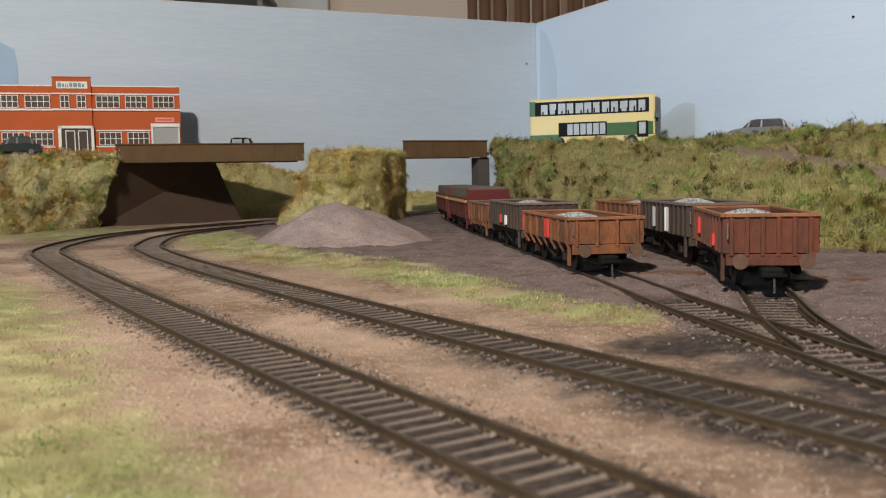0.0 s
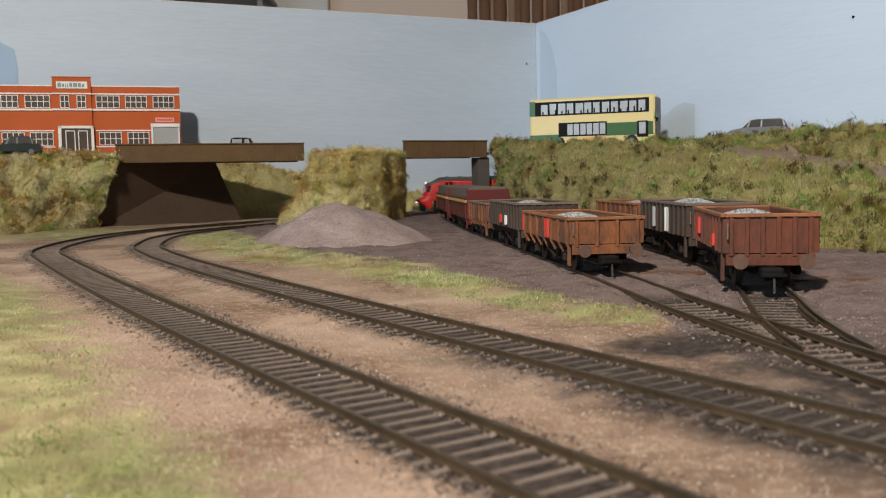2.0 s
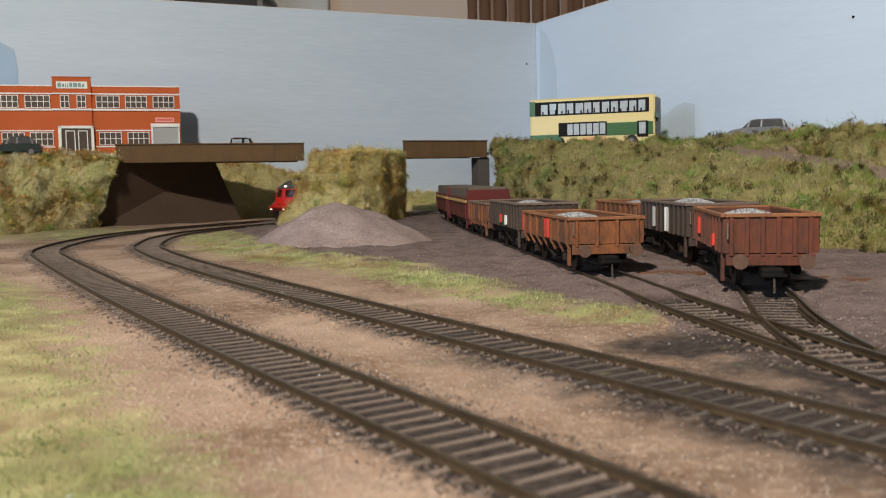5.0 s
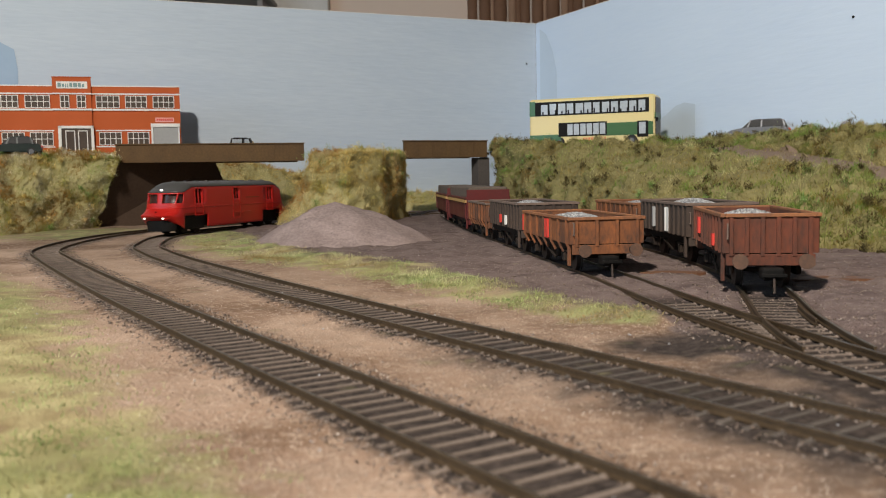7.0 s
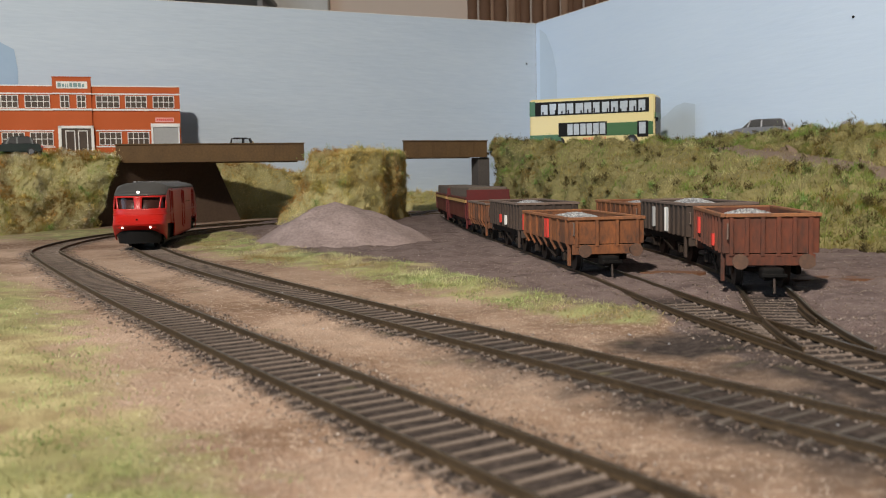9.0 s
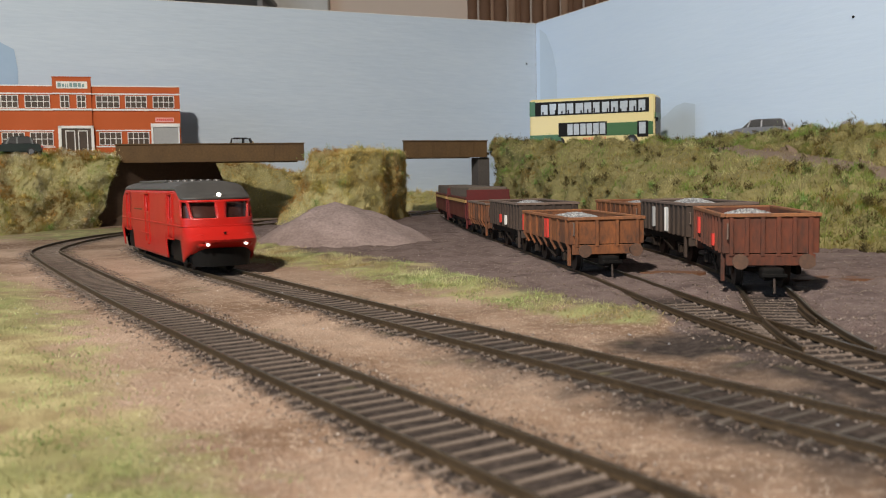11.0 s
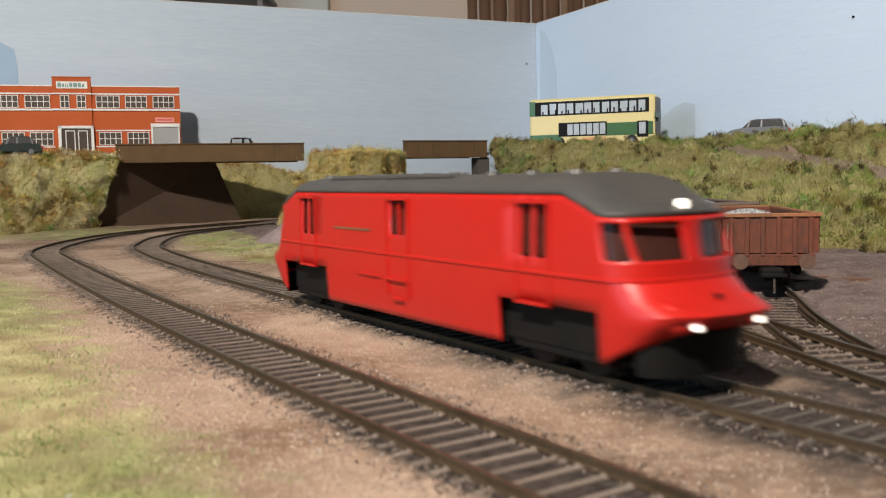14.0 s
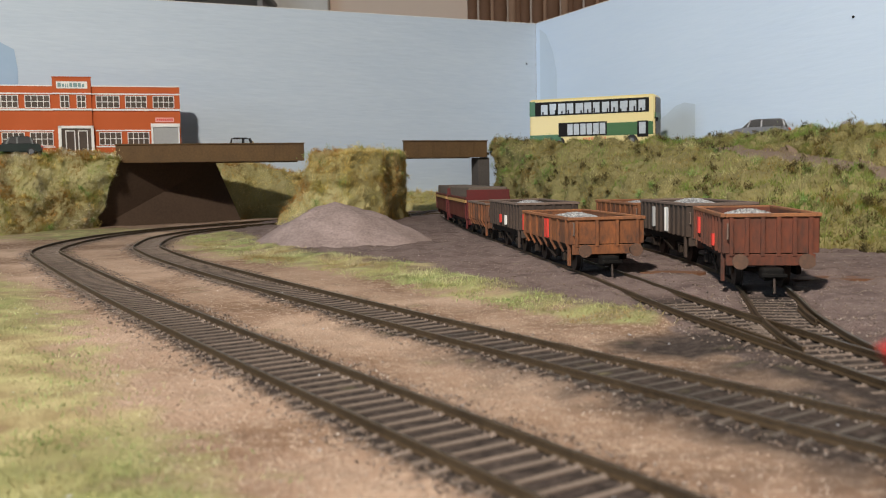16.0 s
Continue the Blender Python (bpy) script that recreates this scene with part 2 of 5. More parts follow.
M_BUFFER = mat("rust_brown_buffer", (0.135, 0.07, 0.042), (0.075, 0.045, 0.032), 150, 900, 0.8, 0, 0.3, 0.0002)
M_RIM = mat("rust_rim", (0.32, 0.125, 0.045), (0.17, 0.075, 0.038), 90, 700, 0.8, 0, 0.3, 0.0002)
M_RIMDK = mat("dusty_rim", (0.12, 0.082, 0.064), (0.18, 0.127, 0.098), 90, 700, 0.8, 0, 0.3, 0.0002)
M_GOLD = mat("faded_gold_stripe", (0.50, 0.30, 0.10), (0.42, 0.25, 0.09), 90, 700, 0.6)
M_SHEET = mat("dull_brown_sheeting", (0.09, 0.066, 0.05), (0.13, 0.097, 0.072), 50, 500, 0.85, 0, 0.3)
M_SIGNRED = mat("bright_red_panel", (0.68, 0.045, 0.03), (0.55, 0.05, 0.035), 120, 900, 0.6)
M_WHITE = mat("white_paint", (0.78, 0.76, 0.72), (0.70, 0.68, 0.64), 60, 700, 0.6)
M_BRICK = mat("orange_red_card", (0.49, 0.090, 0.012), (0.43, 0.080, 0.012), 30, 900, 0.75, 0, 0.15, 0.0002)
M_WINDARK = mat("dark_window_pane", (0.06, 0.042, 0.032), (0.09, 0.065, 0.05), 40, 300, 0.35, spec=0.3)
M_CABGLASS = mat("brown_tinted_glass", (0.055, 0.020, 0.015), (0.035, 0.014, 0.011), 40, 300, 0.25, spec=0.3)
M_DOORGREY = mat("grey_roller_shutter", (0.33, 0.33, 0.32), (0.37, 0.37, 0.36), 40, 400, 0.6)
M_CREAM = mat("cream_bus_paint", (0.80, 0.66, 0.30), (0.77, 0.63, 0.29), 30, 300, 0.35, 0, 0.03, coat=0.2)
M_GREEN = mat("green_bus_paint", (0.035, 0.115, 0.025), (0.04, 0.125, 0.03), 30, 300, 0.35, 0, 0.03, coat=0.2)
M_CARGLASS = mat("dark_car_glass", (0.010, 0.011, 0.012), (0.016, 0.016, 0.018), 40, 300, 0.4, 0, 0.0, spec=0.12)
M_PANE = mat("pale_window_pane", (0.52, 0.56, 0.60), (0.40, 0.44, 0.48), 120, 600, 0.15)
M_ORANGE = mat("orange_lettering", (0.85, 0.22, 0.08), (0.8, 0.2, 0.07), 50, 400, 0.5)
M_TEAL = mat("grey_teal_lettering", (0.16, 0.27, 0.27), (0.18, 0.28, 0.28), 50, 400, 0.6)
M_PINK = mat("pinkish_sign", (0.80, 0.42, 0.38), (0.74, 0.38, 0.34), 50, 400, 0.6)
M_CARGREEN = mat("dark_green_car_paint", (0.010, 0.020, 0.018), (0.012, 0.023, 0.02), 30, 300, 0.35, 0, 0.02, spec=0.3)
M_CARDARK = mat("black_car_paint", (0.015, 0.017, 0.02), (0.02, 0.022, 0.026), 30, 300, 0.25, 0, 0.02, coat=0.4)
M_CARSILVER = mat("silver_car_paint", (0.105, 0.11, 0.125), (0.13, 0.135, 0.15), 30, 300, 0.4, 0.1, 0.02, coat=0.3)
M_TYRE = mat("black_tyre", (0.02, 0.02, 0.02), (0.03, 0.03, 0.03), 80, 600, 0.85)
M_PEACH = mat("peach_room_wall", (0.86, 0.69, 0.57), (0.87, 0.71, 0.59), 3, 60, 0.8)
M_ROOM = mat("dull_room_wall", (0.34, 0.32, 0.30), (0.30, 0.285, 0.27), 3, 60, 0.85)
M_FLOORRM = mat("brown_carpet", (0.10, 0.08, 0.065), (0.13, 0.10, 0.08), 8, 300, 0.95)
M_CURT = [mat("brown_striped_cloth", (0.25, 0.135, 0.08), (0.20, 0.105, 0.06), 20, 300, 0.85),
          mat("cream_striped_cloth", (0.62, 0.52, 0.44), (0.56, 0.46, 0.38), 20, 300, 0.85),
          mat("tan_striped_cloth", (0.42, 0.26, 0.17), (0.36, 0.22, 0.14), 20, 300, 0.85)]
M_CLEAR = bpy.data.materials.new("clear_window")
M_CLEAR.use_nodes = True
M_CLEAR.node_tree.nodes["Principled BSDF"].inputs["Transmission Weight"].default_value = 1.0
M_CLEAR.node_tree.nodes["Principled BSDF"].inputs["IOR"].default_value = 1.05
M_CLEAR.node_tree.nodes["Principled BSDF"].inputs["Roughness"].default_value = 0.02
# Red-brown of the wagons' warm-lit shadow edge, put into a colour.
M_HALFSHADE = mat("red_brown_half_shade", (0.11, 0.045, 0.02), (0.17, 0.08, 0.04), 120, 900, 0.7, 0, 0.6, 0.0005)
M_TIMBER = mat("plain_timber", (0.42, 0.28, 0.16), (0.34, 0.22, 0.12), 12, 200, 0.7)


# ---------- mesh helpers ----------
def part(name, bm, material, parent=None, label=""):
    me = bpy.data.meshes.new(name)
    bm.normal_update()
    bm.to_mesh(me)
    bm.free()
    if material:
        me.materials.append(material)
    ob = new(name, me)
    if parent:
        ob.parent = parent
    return tagged(ob, label)


def thing(name, label, category, m=None, group="", kind=""):
    ob = new(name)
    ob.empty_display_size = 0.01
    if m is not None:
        ob.matrix_world = m
    return tagged(ob, label, category, group, kind)


def add_box(bm, x0, x1, y0, y1, z0, z1, bevel=0.0, taper=0.0):
    v = [bm.verts.new((x + (taper if z == z1 else 0) * (1 if x == x0 else -1), y + (taper if z == z1 else 0) * (1 if y == y0 else -1), z))
         for z in (z0, z1) for y in (y0, y1) for x in (x0, x1)]
    f = [bm.faces.new([v[i] for i in q]) for q in ((0, 2, 3, 1), (4, 5, 7, 6), (0, 1, 5, 4), (2, 6, 7, 3), (0, 4, 6, 2), (1, 3, 7, 5))]
    if bevel:
        e = {ed for q in f for ed in q.edges}
        bmesh.ops.bevel(bm, geom=list(e), offset=bevel, segments=1, affect="EDGES")
    return bm


def box(x0, x1, y0, y1, z0, z1, bevel=0.0, taper=0.0):
    return add_box(bmesh.new(), x0, x1, y0, y1, z0, z1, bevel, taper)


def add_cyl(bm, r, h, m, seg=16, r2=None):
    bmesh.ops.create_cone(bm, cap_ends=True, segments=seg, radius1=r, radius2=r if r2 is None else r2, depth=h, matrix=m)
    return bm


def cyl(r, h, m, seg=16, r2=None):
    return add_cyl(bmesh.new(), r, h, m, seg, r2)


def smooth(ob, angle=40):
    for q in ob.data.polygons:
        q.use_smooth = True
    ob.data.set_sharp_from_angle(angle=radians(angle))
    return ob


def raw_mesh(name, verts, faces, material):
    me = bpy.data.meshes.new(name)
    me.from_pydata([tuple(v) for v in verts], [], [tuple(f) for f in faces])
    me.materials.append(material)
    return new(name, me)


def soup(name, verts, size, material):
    """Loose triangles (size 3) or tetrahedra (size 4) from an array of corners."""
    verts = np.asarray(verts, dtype=np.float32).reshape(-1, 3)
    n = len(verts) // size
    per = np.array([[0, 1, 2]]) if size == 3 else np.array([[0, 1, 2], [0, 3, 1], [1, 3, 2], [2, 3, 0]])
    idx = (np.arange(n)[:, None, None] * size + per[None]).reshape(-1)
    me = bpy.data.meshes.new(name)
    me.vertices.add(len(verts))
    me.vertices.foreach_set("co", verts.ravel())
    k = len(idx) // 3
    me.loops.add(len(idx))
    me.loops.foreach_set("vertex_index", idx.astype(np.int32))
    me.polygons.add(k)
    me.polygons.foreach_set("loop_start", np.arange(0, 3 * k, 3, dtype=np.int32))
    me.update()
    me.validate()
    me.materials.append(material)
    return new(name, me)


RNG = np.random.default_rng(7)


def blades(pts, length, width, lean=0.6, normals=None):
    """One narrow triangle for each point."""
    n = len(pts)
    a = RNG.uniform(0, 2 * np.pi, n)
    side = np.stack([np.cos(a), np.sin(a), np.zeros(n)], 1) * (width * RNG.uniform(0.6, 1.3, n))[:, None]
    up = np.tile([0, 0, 1.0], (n, 1)) if normals is None else normals
    tip = up + RNG.normal(0, lean, (n, 3))
    tip /= np.linalg.norm(tip, axis=1)[:, None]
    tip = tip * (length * RNG.uniform(0.5, 1.3, n))[:, None]
    return np.stack([pts - side, pts + side, pts + tip], 1)


def chips(pts, size, flat=0.7):
    """One small irregular tetrahedron for each point."""
    n = len(pts)
    s = size * RNG.uniform(0.5, 1.4, n)
    base = np.array([[1, 0, -0.35], [-0.5, 0.87, -0.35], [-0.5, -0.87, -0.35], [0, 0, 0.9]])
    a = RNG.uniform(0, 2 * np.pi, n)
    c, d = np.cos(a), np.sin(a)
    out = np.empty((n, 4, 3))
    b = base[None] + RNG.normal(0, 0.28, (n, 4, 3))
    out[:, :, 0] = (b[:, :, 0] * c[:, None] - b[:, :, 1] * d[:, None])
    out[:, :, 1] = (b[:, :, 0] * d[:, None] + b[:, :, 1] * c[:, None])
    out[:, :, 2] = b[:, :, 2] * flat
    return out * s[:, None, None] * 0.5 + pts[:, None, :]


# ---------- lines of the plan ----------
def main_line():
    """Centre of the inner main line: way, x, y, heading from +y towards +x."""
    a0, n0, s0, step = radians(-29.0), 0.1157, 0.6250, 0.004
    p = (s0 * math.sin(a0) + n0 * math.cos(a0), s0 * math.cos(a0) - n0 * math.sin(a0))
    rows_b, rows_f = [], [(0.0, p[0], p[1], a0)]
    x, y, a, s = p[0], p[1], a0, 0.0
    while s > -1.6:
        a -= 0.1457 * step / 2
        x, y, s = x - step * math.sin(a), y - step * math.cos(a), s - step
        a -= 0.1457 * step / 2
        rows_b.append((s, x, y, a))
    x, y, a, s = p[0], p[1], a0, 0.0
    while s < 1.4:
        k = 6.2 if s < 0.0475 else (2.024 if s < 0.12 else (3.2 if s < 0.30 else (0.8 if s < 0.50 else 6.0)))
        k = 0.0 if a >= math.pi / 2 else k
        a += k * step / 2
        x, y, s = x + step * math.sin(a), y + step * math.cos(a), s + step
        a += k * step / 2
        rows_f.append((s, x, y, a))
    return np.array(rows_b[::-1] + rows_f)


def widened(base):
    """The inner line keeps further from the outer one round the sharp curve."""
    d = 0.0068 * np.exp(-((base[:, 0] - 0.04) / 0.09) ** 2)
    x, y = base[:, 1] + d * np.cos(base[:, 3]), base[:, 2] - d * np.sin(base[:, 3])
    return np.column_stack([base[:, 0], x, y, np.unwrap(np.arctan2(np.gradient(x), np.gradient(y)))])


BASE = main_line()
LINE = widened(BASE)


def on_line(s, off=0.0, line=LINE):
    x, y, a = (np.interp(s, line[:, 0], line[:, i]) for i in (1, 2, 3))
    return x + off * np.cos(a), y - off * np.sin(a), a


def spline(points, step=0.004):
    """Even points (x, y, heading) along a smooth curve through points."""
    p = np.array(points, float)
    p = np.vstack([2 * p[0] - p[1], p, 2 * p[-1] - p[-2]])
    out = []
    for i in range(1, len(p) - 2):
        t = np.linspace(0, 1, 30, endpoint=False)[:, None]
        a, b, c, d = p[i - 1], p[i], p[i + 1], p[i + 2]
        out.append(0.5 * (2 * b + (c - a) * t + (2 * a - 5 * b + 4 * c - d) * t * t + (3 * b - a - 3 * c + d) * t ** 3))
    q = np.vstack(out + [p[-2:-1]])
    w = np.concatenate([[0], np.cumsum(np.hypot(*np.diff(q, axis=0).T))])
    s = np.arange(0, w[-1], step)
    x, y = np.interp(s, w, q[:, 0]), np.interp(s, w, q[:, 1])
    h = np.arctan2(np.gradient(x), np.gradient(y))
    return np.column_stack([x, y, h])


SPACING = 0.0579
_s = np.arange(-1.0, 1.3, 0.004)
INNER = np.column_stack(on_line(_s))
OUTER = np.column_stack(on_line(_s, -SPACING, BASE))
SIDING_A = spline([(0.128, 0.045), (0.112, 0.12), (0.0985, 0.19), (0.0905, 0.24), (0.083, 0.29), (0.077, 0.345), (0.072, 0.396), (0.062, 0.48), (0.05, 0.58),
                   (0.037, 0.69), (0.025, 0.81), (0.0145, 0.94), (0.006, 1.06)])
SIDING_B = spline([(0.0965, 0.205), (0.0985, 0.232), (0.101, 0.25), (0.106, 0.278), (0.1175, 0.325), (0.1265, 0.37), (0.131, 0.42), (0.130, 0.5), (0.121, 0.6),
                   (0.107, 0.70), (0.093, 0.78)])


def line_at(line, y):
    """The point and heading of a siding where it reaches y."""
    i = int(np.argmin(np.abs(line[:, 1] - y)))
    return line[i]


# ---------- ground ----------
def near_line(px, py, line):
    d = np.full(px.shape, 9.0)
    for x, y, _ in line[::3]:
        np.minimum(d, np.hypot(px - x, py - y), out=d)
    return d


def fbm(px, py, scale, seed=0.0, octaves=3):
    out = np.zeros(px.shape)
    f = out.ravel()
    for i, (x, y) in enumerate(zip(px.ravel(), py.ravel())):
        f[i] = noise.fractal(Vector((x * scale + seed, y * scale - seed, seed)), 1.0, 2.0, octaves)
    return f.reshape(px.shape)


def ramp01(v, lo, hi):
    return np.clip((v - lo) / (hi - lo), 0, 1)


GRASS_EDGE = [(-0.44, 0.80), (-0.30, 0.56), (-0.218, 0.442), (-0.179, 0.393), (-0.13, 0.31), (-0.093, 0.239), (-0.067, 0.189), (-0.05, 0.16), (-0.032, 0.132), (0.0, 0.08)]
STRIP_MID = spline([(-0.200, 0.76), (-0.160, 0.66), (-0.105, 0.545), (-0.06, 0.49), (-0.015, 0.415), (0.018, 0.345), (0.047, 0.29), (0.064, 0.272)])


def zones(px, py):
    """How much of front grass, stone yard, dark dirt and strip grass lies at each place."""
    e = np.array(GRASS_EDGE)
    edge = np.interp(py, e[::-1, 1], e[::-1, 0])
    front = ramp01(edge - px + 0.014, 0.0, 0.034) * (py < 0.82)
    d = near_line(px, py, STRIP_MID)
    wide = np.interp(py, [0.25, 0.28, 0.35, 0.5, 0.62, 0.78], [0.006, 0.012, 0.016, 0.026, 0.04, 0.03])
    strip = 1 - ramp01(d, wide * 0.55, wide * 1.25)
    m = STRIP_MID[::-1] if STRIP_MID[0, 1] > STRIP_MID[-1, 1] else STRIP_MID
    side = px - np.interp(py, m[:, 1], m[:, 0])
    yard = ramp01(side, 0.0, 0.012) * ramp01(py, 0.17, 0.24)
    dark = 1 - ramp01(np.hypot((px - 0.072) / 0.034, (py - 0.238) / 0.022), 0.5, 1.2)
    dark = np.maximum(dark, ramp01(px, 0.03, 0.09) * (1 - ramp01(py, 0.20, 0.27)) * 1.0)
    dark = np.maximum(dark, (1 - ramp01(near_line(px, py, INNER), 0.009, 0.028)) * (1 - ramp01(py, 0.17, 0.32)) * 1.15)
    foot = (1 - ramp01(np.hypot((px + 0.36) / 0.10, (py - 0.84) / 0.10), 0.6, 1.2)) * 0.75
    return np.maximum(front, foot), strip, yard, dark


def build_ground():
    xs = np.concatenate([np.arange(-0.75, -0.36, 0.012), np.arange(-0.36, 0.27, 0.0038), np.arange(0.27, 0.8, 0.012)])
    ys = np.concatenate([np.arange(-0.6, 0.03, 0.012), np.arange(0.03, 0.75, 0.0038), np.arange(0.75, 1.5, 0.009)])
    px, py = np.meshgrid(xs, ys)
    g = fbm(px, py, 30.0, 3.0) * 0.0010 + fbm(px, py, 140.0, 9.0, 2) * 0.0006
    front, strip, yard, dark = zones(px, py)
    dm = np.minimum(near_line(px, py, INNER), near_line(px, py, OUTER))
    dy = np.minimum(near_line(px, py, SIDING_A), near_line(px, py, SIDING_B))
    bed = 1 - ramp01(dm, 0.0075, 0.0110)
    ends = (1 - bed) * (1 - ramp01(dm, 0.0150, 0.0185))
    bedy = (1 - ramp01(dy, 0.011, 0.017))
    z = g + 0.0012 + (front + strip) * 0.0012 + yard * 0.0022
    z = z + yard * fbm(px, py, 75.0, 21.0, 4) * 0.0018
    shoulder = 1 - ramp01(dm, 0.0155, 0.022)
    z = np.maximum(z, shoulder * (0.0020 + g * 0.5))
    z = z * (1 - bed - ends) + (0.00195 + g * 0.08) * bed + (0.0021 + g * 0.6) * ends
    front_yard = 1 - ramp01(py, 0.322, 0.345)
    z = z * (1 - bedy) + bedy * ((0.0016 + g * 0.12) * front_yard + (0.0027 + g * 0.3) * (1 - front_yard))
    nx, ny = len(xs), len(ys)
    verts = np.column_stack([px.ravel(), py.ravel(), z.ravel()])
    i = (np.arange(ny - 1)[:, None] * nx + np.arange(nx - 1)[None]).ravel()
    ob = raw_mesh("ground", verts, np.column_stack([i, i + 1, i + nx + 1, i + nx]).tolist(), M_GROUND)
    ca = ob.data.color_attributes.new("zone", "FLOAT_COLOR", "POINT")
    # Track beds darkened: grime plus the shade between sleepers, put into the colour.
    dark = np.maximum(dark, (1 - ramp01(dm, 0.0095, 0.0150)) * 1.9)
    dark = np.maximum(dark, (1 - ramp01(dy, 0.0085, 0.0130)) * (1 - ramp01(py, 0.32, 0.34)) * 1.1)
    col = np.column_stack([np.maximum(front * 0.95, strip * 0.62).ravel(), yard.ravel(), dark.ravel(), np.ones(nx * ny)])
    ca.data.foreach_set("color", col.astype(np.float32).ravel())
    for q in ob.data.polygons:
        q.use_smooth = True
    tagged(ob, "brown earth and stone yard scenery of a model railway", "ground", kind="structure")

    def z_of(qx, qy):
        cx, cy = np.interp(qx, xs, np.arange(nx)), np.interp(qy, ys, np.arange(ny))
        return z[np.clip(np.rint(cy).astype(int), 0, ny - 1), np.clip(np.rint(cx).astype(int), 0, nx - 1)]
    return z_of


ground_z = build_ground()
base_board = tagged(part("baseboard", box(-0.75, 0.8, -0.6, 1.5, -0.03, -0.006), M_TIMBER), "plain timber layout baseboard on square legs", "baseboard", kind="structure")
for _x in (-0.70, 0.75):
    for _y in (-0.55, 0.45, 1.45):
        part("leg", box(_x - 0.022, _x + 0.022, _y - 0.022, _y + 0.022, -0.9, -0.03, 0.002), M_TIMBER, base_board)


# ---------- painted sky boards and the room ----------
CORNER = Vector((0.1431, 1.36, 0.0))
LEFT_DIR = Vector((-0.5132, -0.234, 0.0)).normalized()
RIGHT_DIR = Vector((0.4149, -0.9099, 0.0))
TOP = 0.2714


def blue_patch(board, along, out, corners, material, label):
    """A thin plate of another blue on a sky board: corners by way from the boards' corner and height."""
    n = out.normalized()
    bm = bmesh.new()
    lo = [bm.verts.new(CORNER + along * d - n * 0.0001 + Vector((0, 0, z))) for d, z in corners]
    hi = [bm.verts.new(CORNER + along * d - n * 0.0004 + Vector((0, 0, z))) for d, z in corners]
    bm.faces.new(hi)
    for k in range(len(corners)):
        bm.faces.new((lo[k - 1], lo[k], hi[k], hi[k - 1]))
    bmesh.ops.recalc_face_normals(bm, faces=bm.faces)
    return part("blue_patch", bm, material, board, label)


def sky_board(name, a, b, out, label, paint):
    bm = bmesh.new()
    n = out.normalized() * 0.009
    pts = [a, b, b + n, a + n]
    v = [bm.verts.new((p.x, p.y, z)) for z in (-0.03, TOP) for p in pts]
    for q in ((0, 1, 5, 4), (1, 2, 6, 5), (2, 3, 7, 6), (3, 0, 4, 7), (4, 5, 6, 7), (3, 2, 1, 0)):
        bm.faces.new([v[i] for i in q])
    ob = part(name, bm, paint)
    bm2 = bmesh.new()
    v = [bm2.verts.new((p.x, p.y, TOP + 0.0002 + z)) for z in (0, 0.0008) for p in pts]
    for q in ((0, 1, 5, 4), (1, 2, 6, 5), (2, 3, 7, 6), (3, 0, 4, 7), (4, 5, 6, 7), (3, 2, 1, 0)):
        bm2.faces.new([v[i] for i in q])
    part("top_edge", bm2, M_BOARD_EDGE, ob, "unpainted white board edge")
    return tagged(ob, label, "backdrop", kind="structure")


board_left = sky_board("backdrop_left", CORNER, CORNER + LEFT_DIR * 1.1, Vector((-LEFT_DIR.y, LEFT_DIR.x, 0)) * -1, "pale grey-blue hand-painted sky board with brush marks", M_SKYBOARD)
board_right = sky_board("backdrop_right", CORNER + RIGHT_DIR * 0.0005, CORNER + RIGHT_DIR * 1.2, Vector((0.9099, 0.4149, 0)), "pale blue hand-painted sky board", M_SKYBLUE)
blue_patch(board_left, LEFT_DIR, Vector((LEFT_DIR.y, -LEFT_DIR.x, 0)), [(0.80, 0.222), (0.716, 0.2129), (0.7016, 0.2051), (0.6986, 0.1811), (0.7004, 0.140), (0.80, 0.140)], M_BLUEPATCH, "darker blue patch on the sky board")
blue_patch(board_right, RIGHT_DIR, Vector((0.9099, 0.4149, 0)), [(0.2819, 0.1107), (0.3011, 0.1162), (0.320, 0.1265), (0.336, 0.1290), (0.3544, 0.1253), (0.3546, 0.080), (0.2819, 0.080)], M_DULLPATCH, "duller blue patch on the sky board")
blue_patch(board_right, RIGHT_DIR, Vector((0.9099, 0.4149, 0)), [(0.012, 0.262), (0.030, 0.252), (0.048, 0.225), (0.0574, 0.195), (0.0583, 0.120), (0.012, 0.120)], M_DULLPATCH, "duller blue patch on the sky board")

tagged(part("floor", box(-2.4, 2.4, -2.4, 2.6, -0.95, -0.9), M_FLOORRM), "brown carpet room floor", "floor", kind="structure")
tagged(part("ceiling", box(-2.4, 2.4, -2.4, 2.6, 1.75, 1.8), M_ROOM), "white ceiling", "ceiling", kind="structure")
tagged(part("wall_back", box(-2.4, 2.4, 2.45, 2.55, -0.9, 1.75), M_PEACH), "peach painted room wall", "wall", kind="structure")
tagged(part("wall_front", box(-2.4, 2.4, -2.4, -2.3, -0.9, 1.75), M_ROOM), "pale room wall", "wall", kind="structure")
tagged(part("wall_right", box(2.3, 2.4, -2.3, 2.45, -0.9, 1.75), M_ROOM), "pale room wall", "wall", kind="structure")
bm = bmesh.new()
for y0, y1, z0, z1 in ((-2.3, -1.65, -0.9, 1.75), (-0.25, 2.45, -0.9, 1.75), (-1.65, -0.25, -0.9, 0.15), (-1.65, -0.25, 1.35, 1.75)):
    add_box(bm, -2.4, -2.3, y0, y1, z0, z1)
tagged(part("wall_left", bm, M_ROOM), "pale room wall with a window opening", "wall", kind="structure")
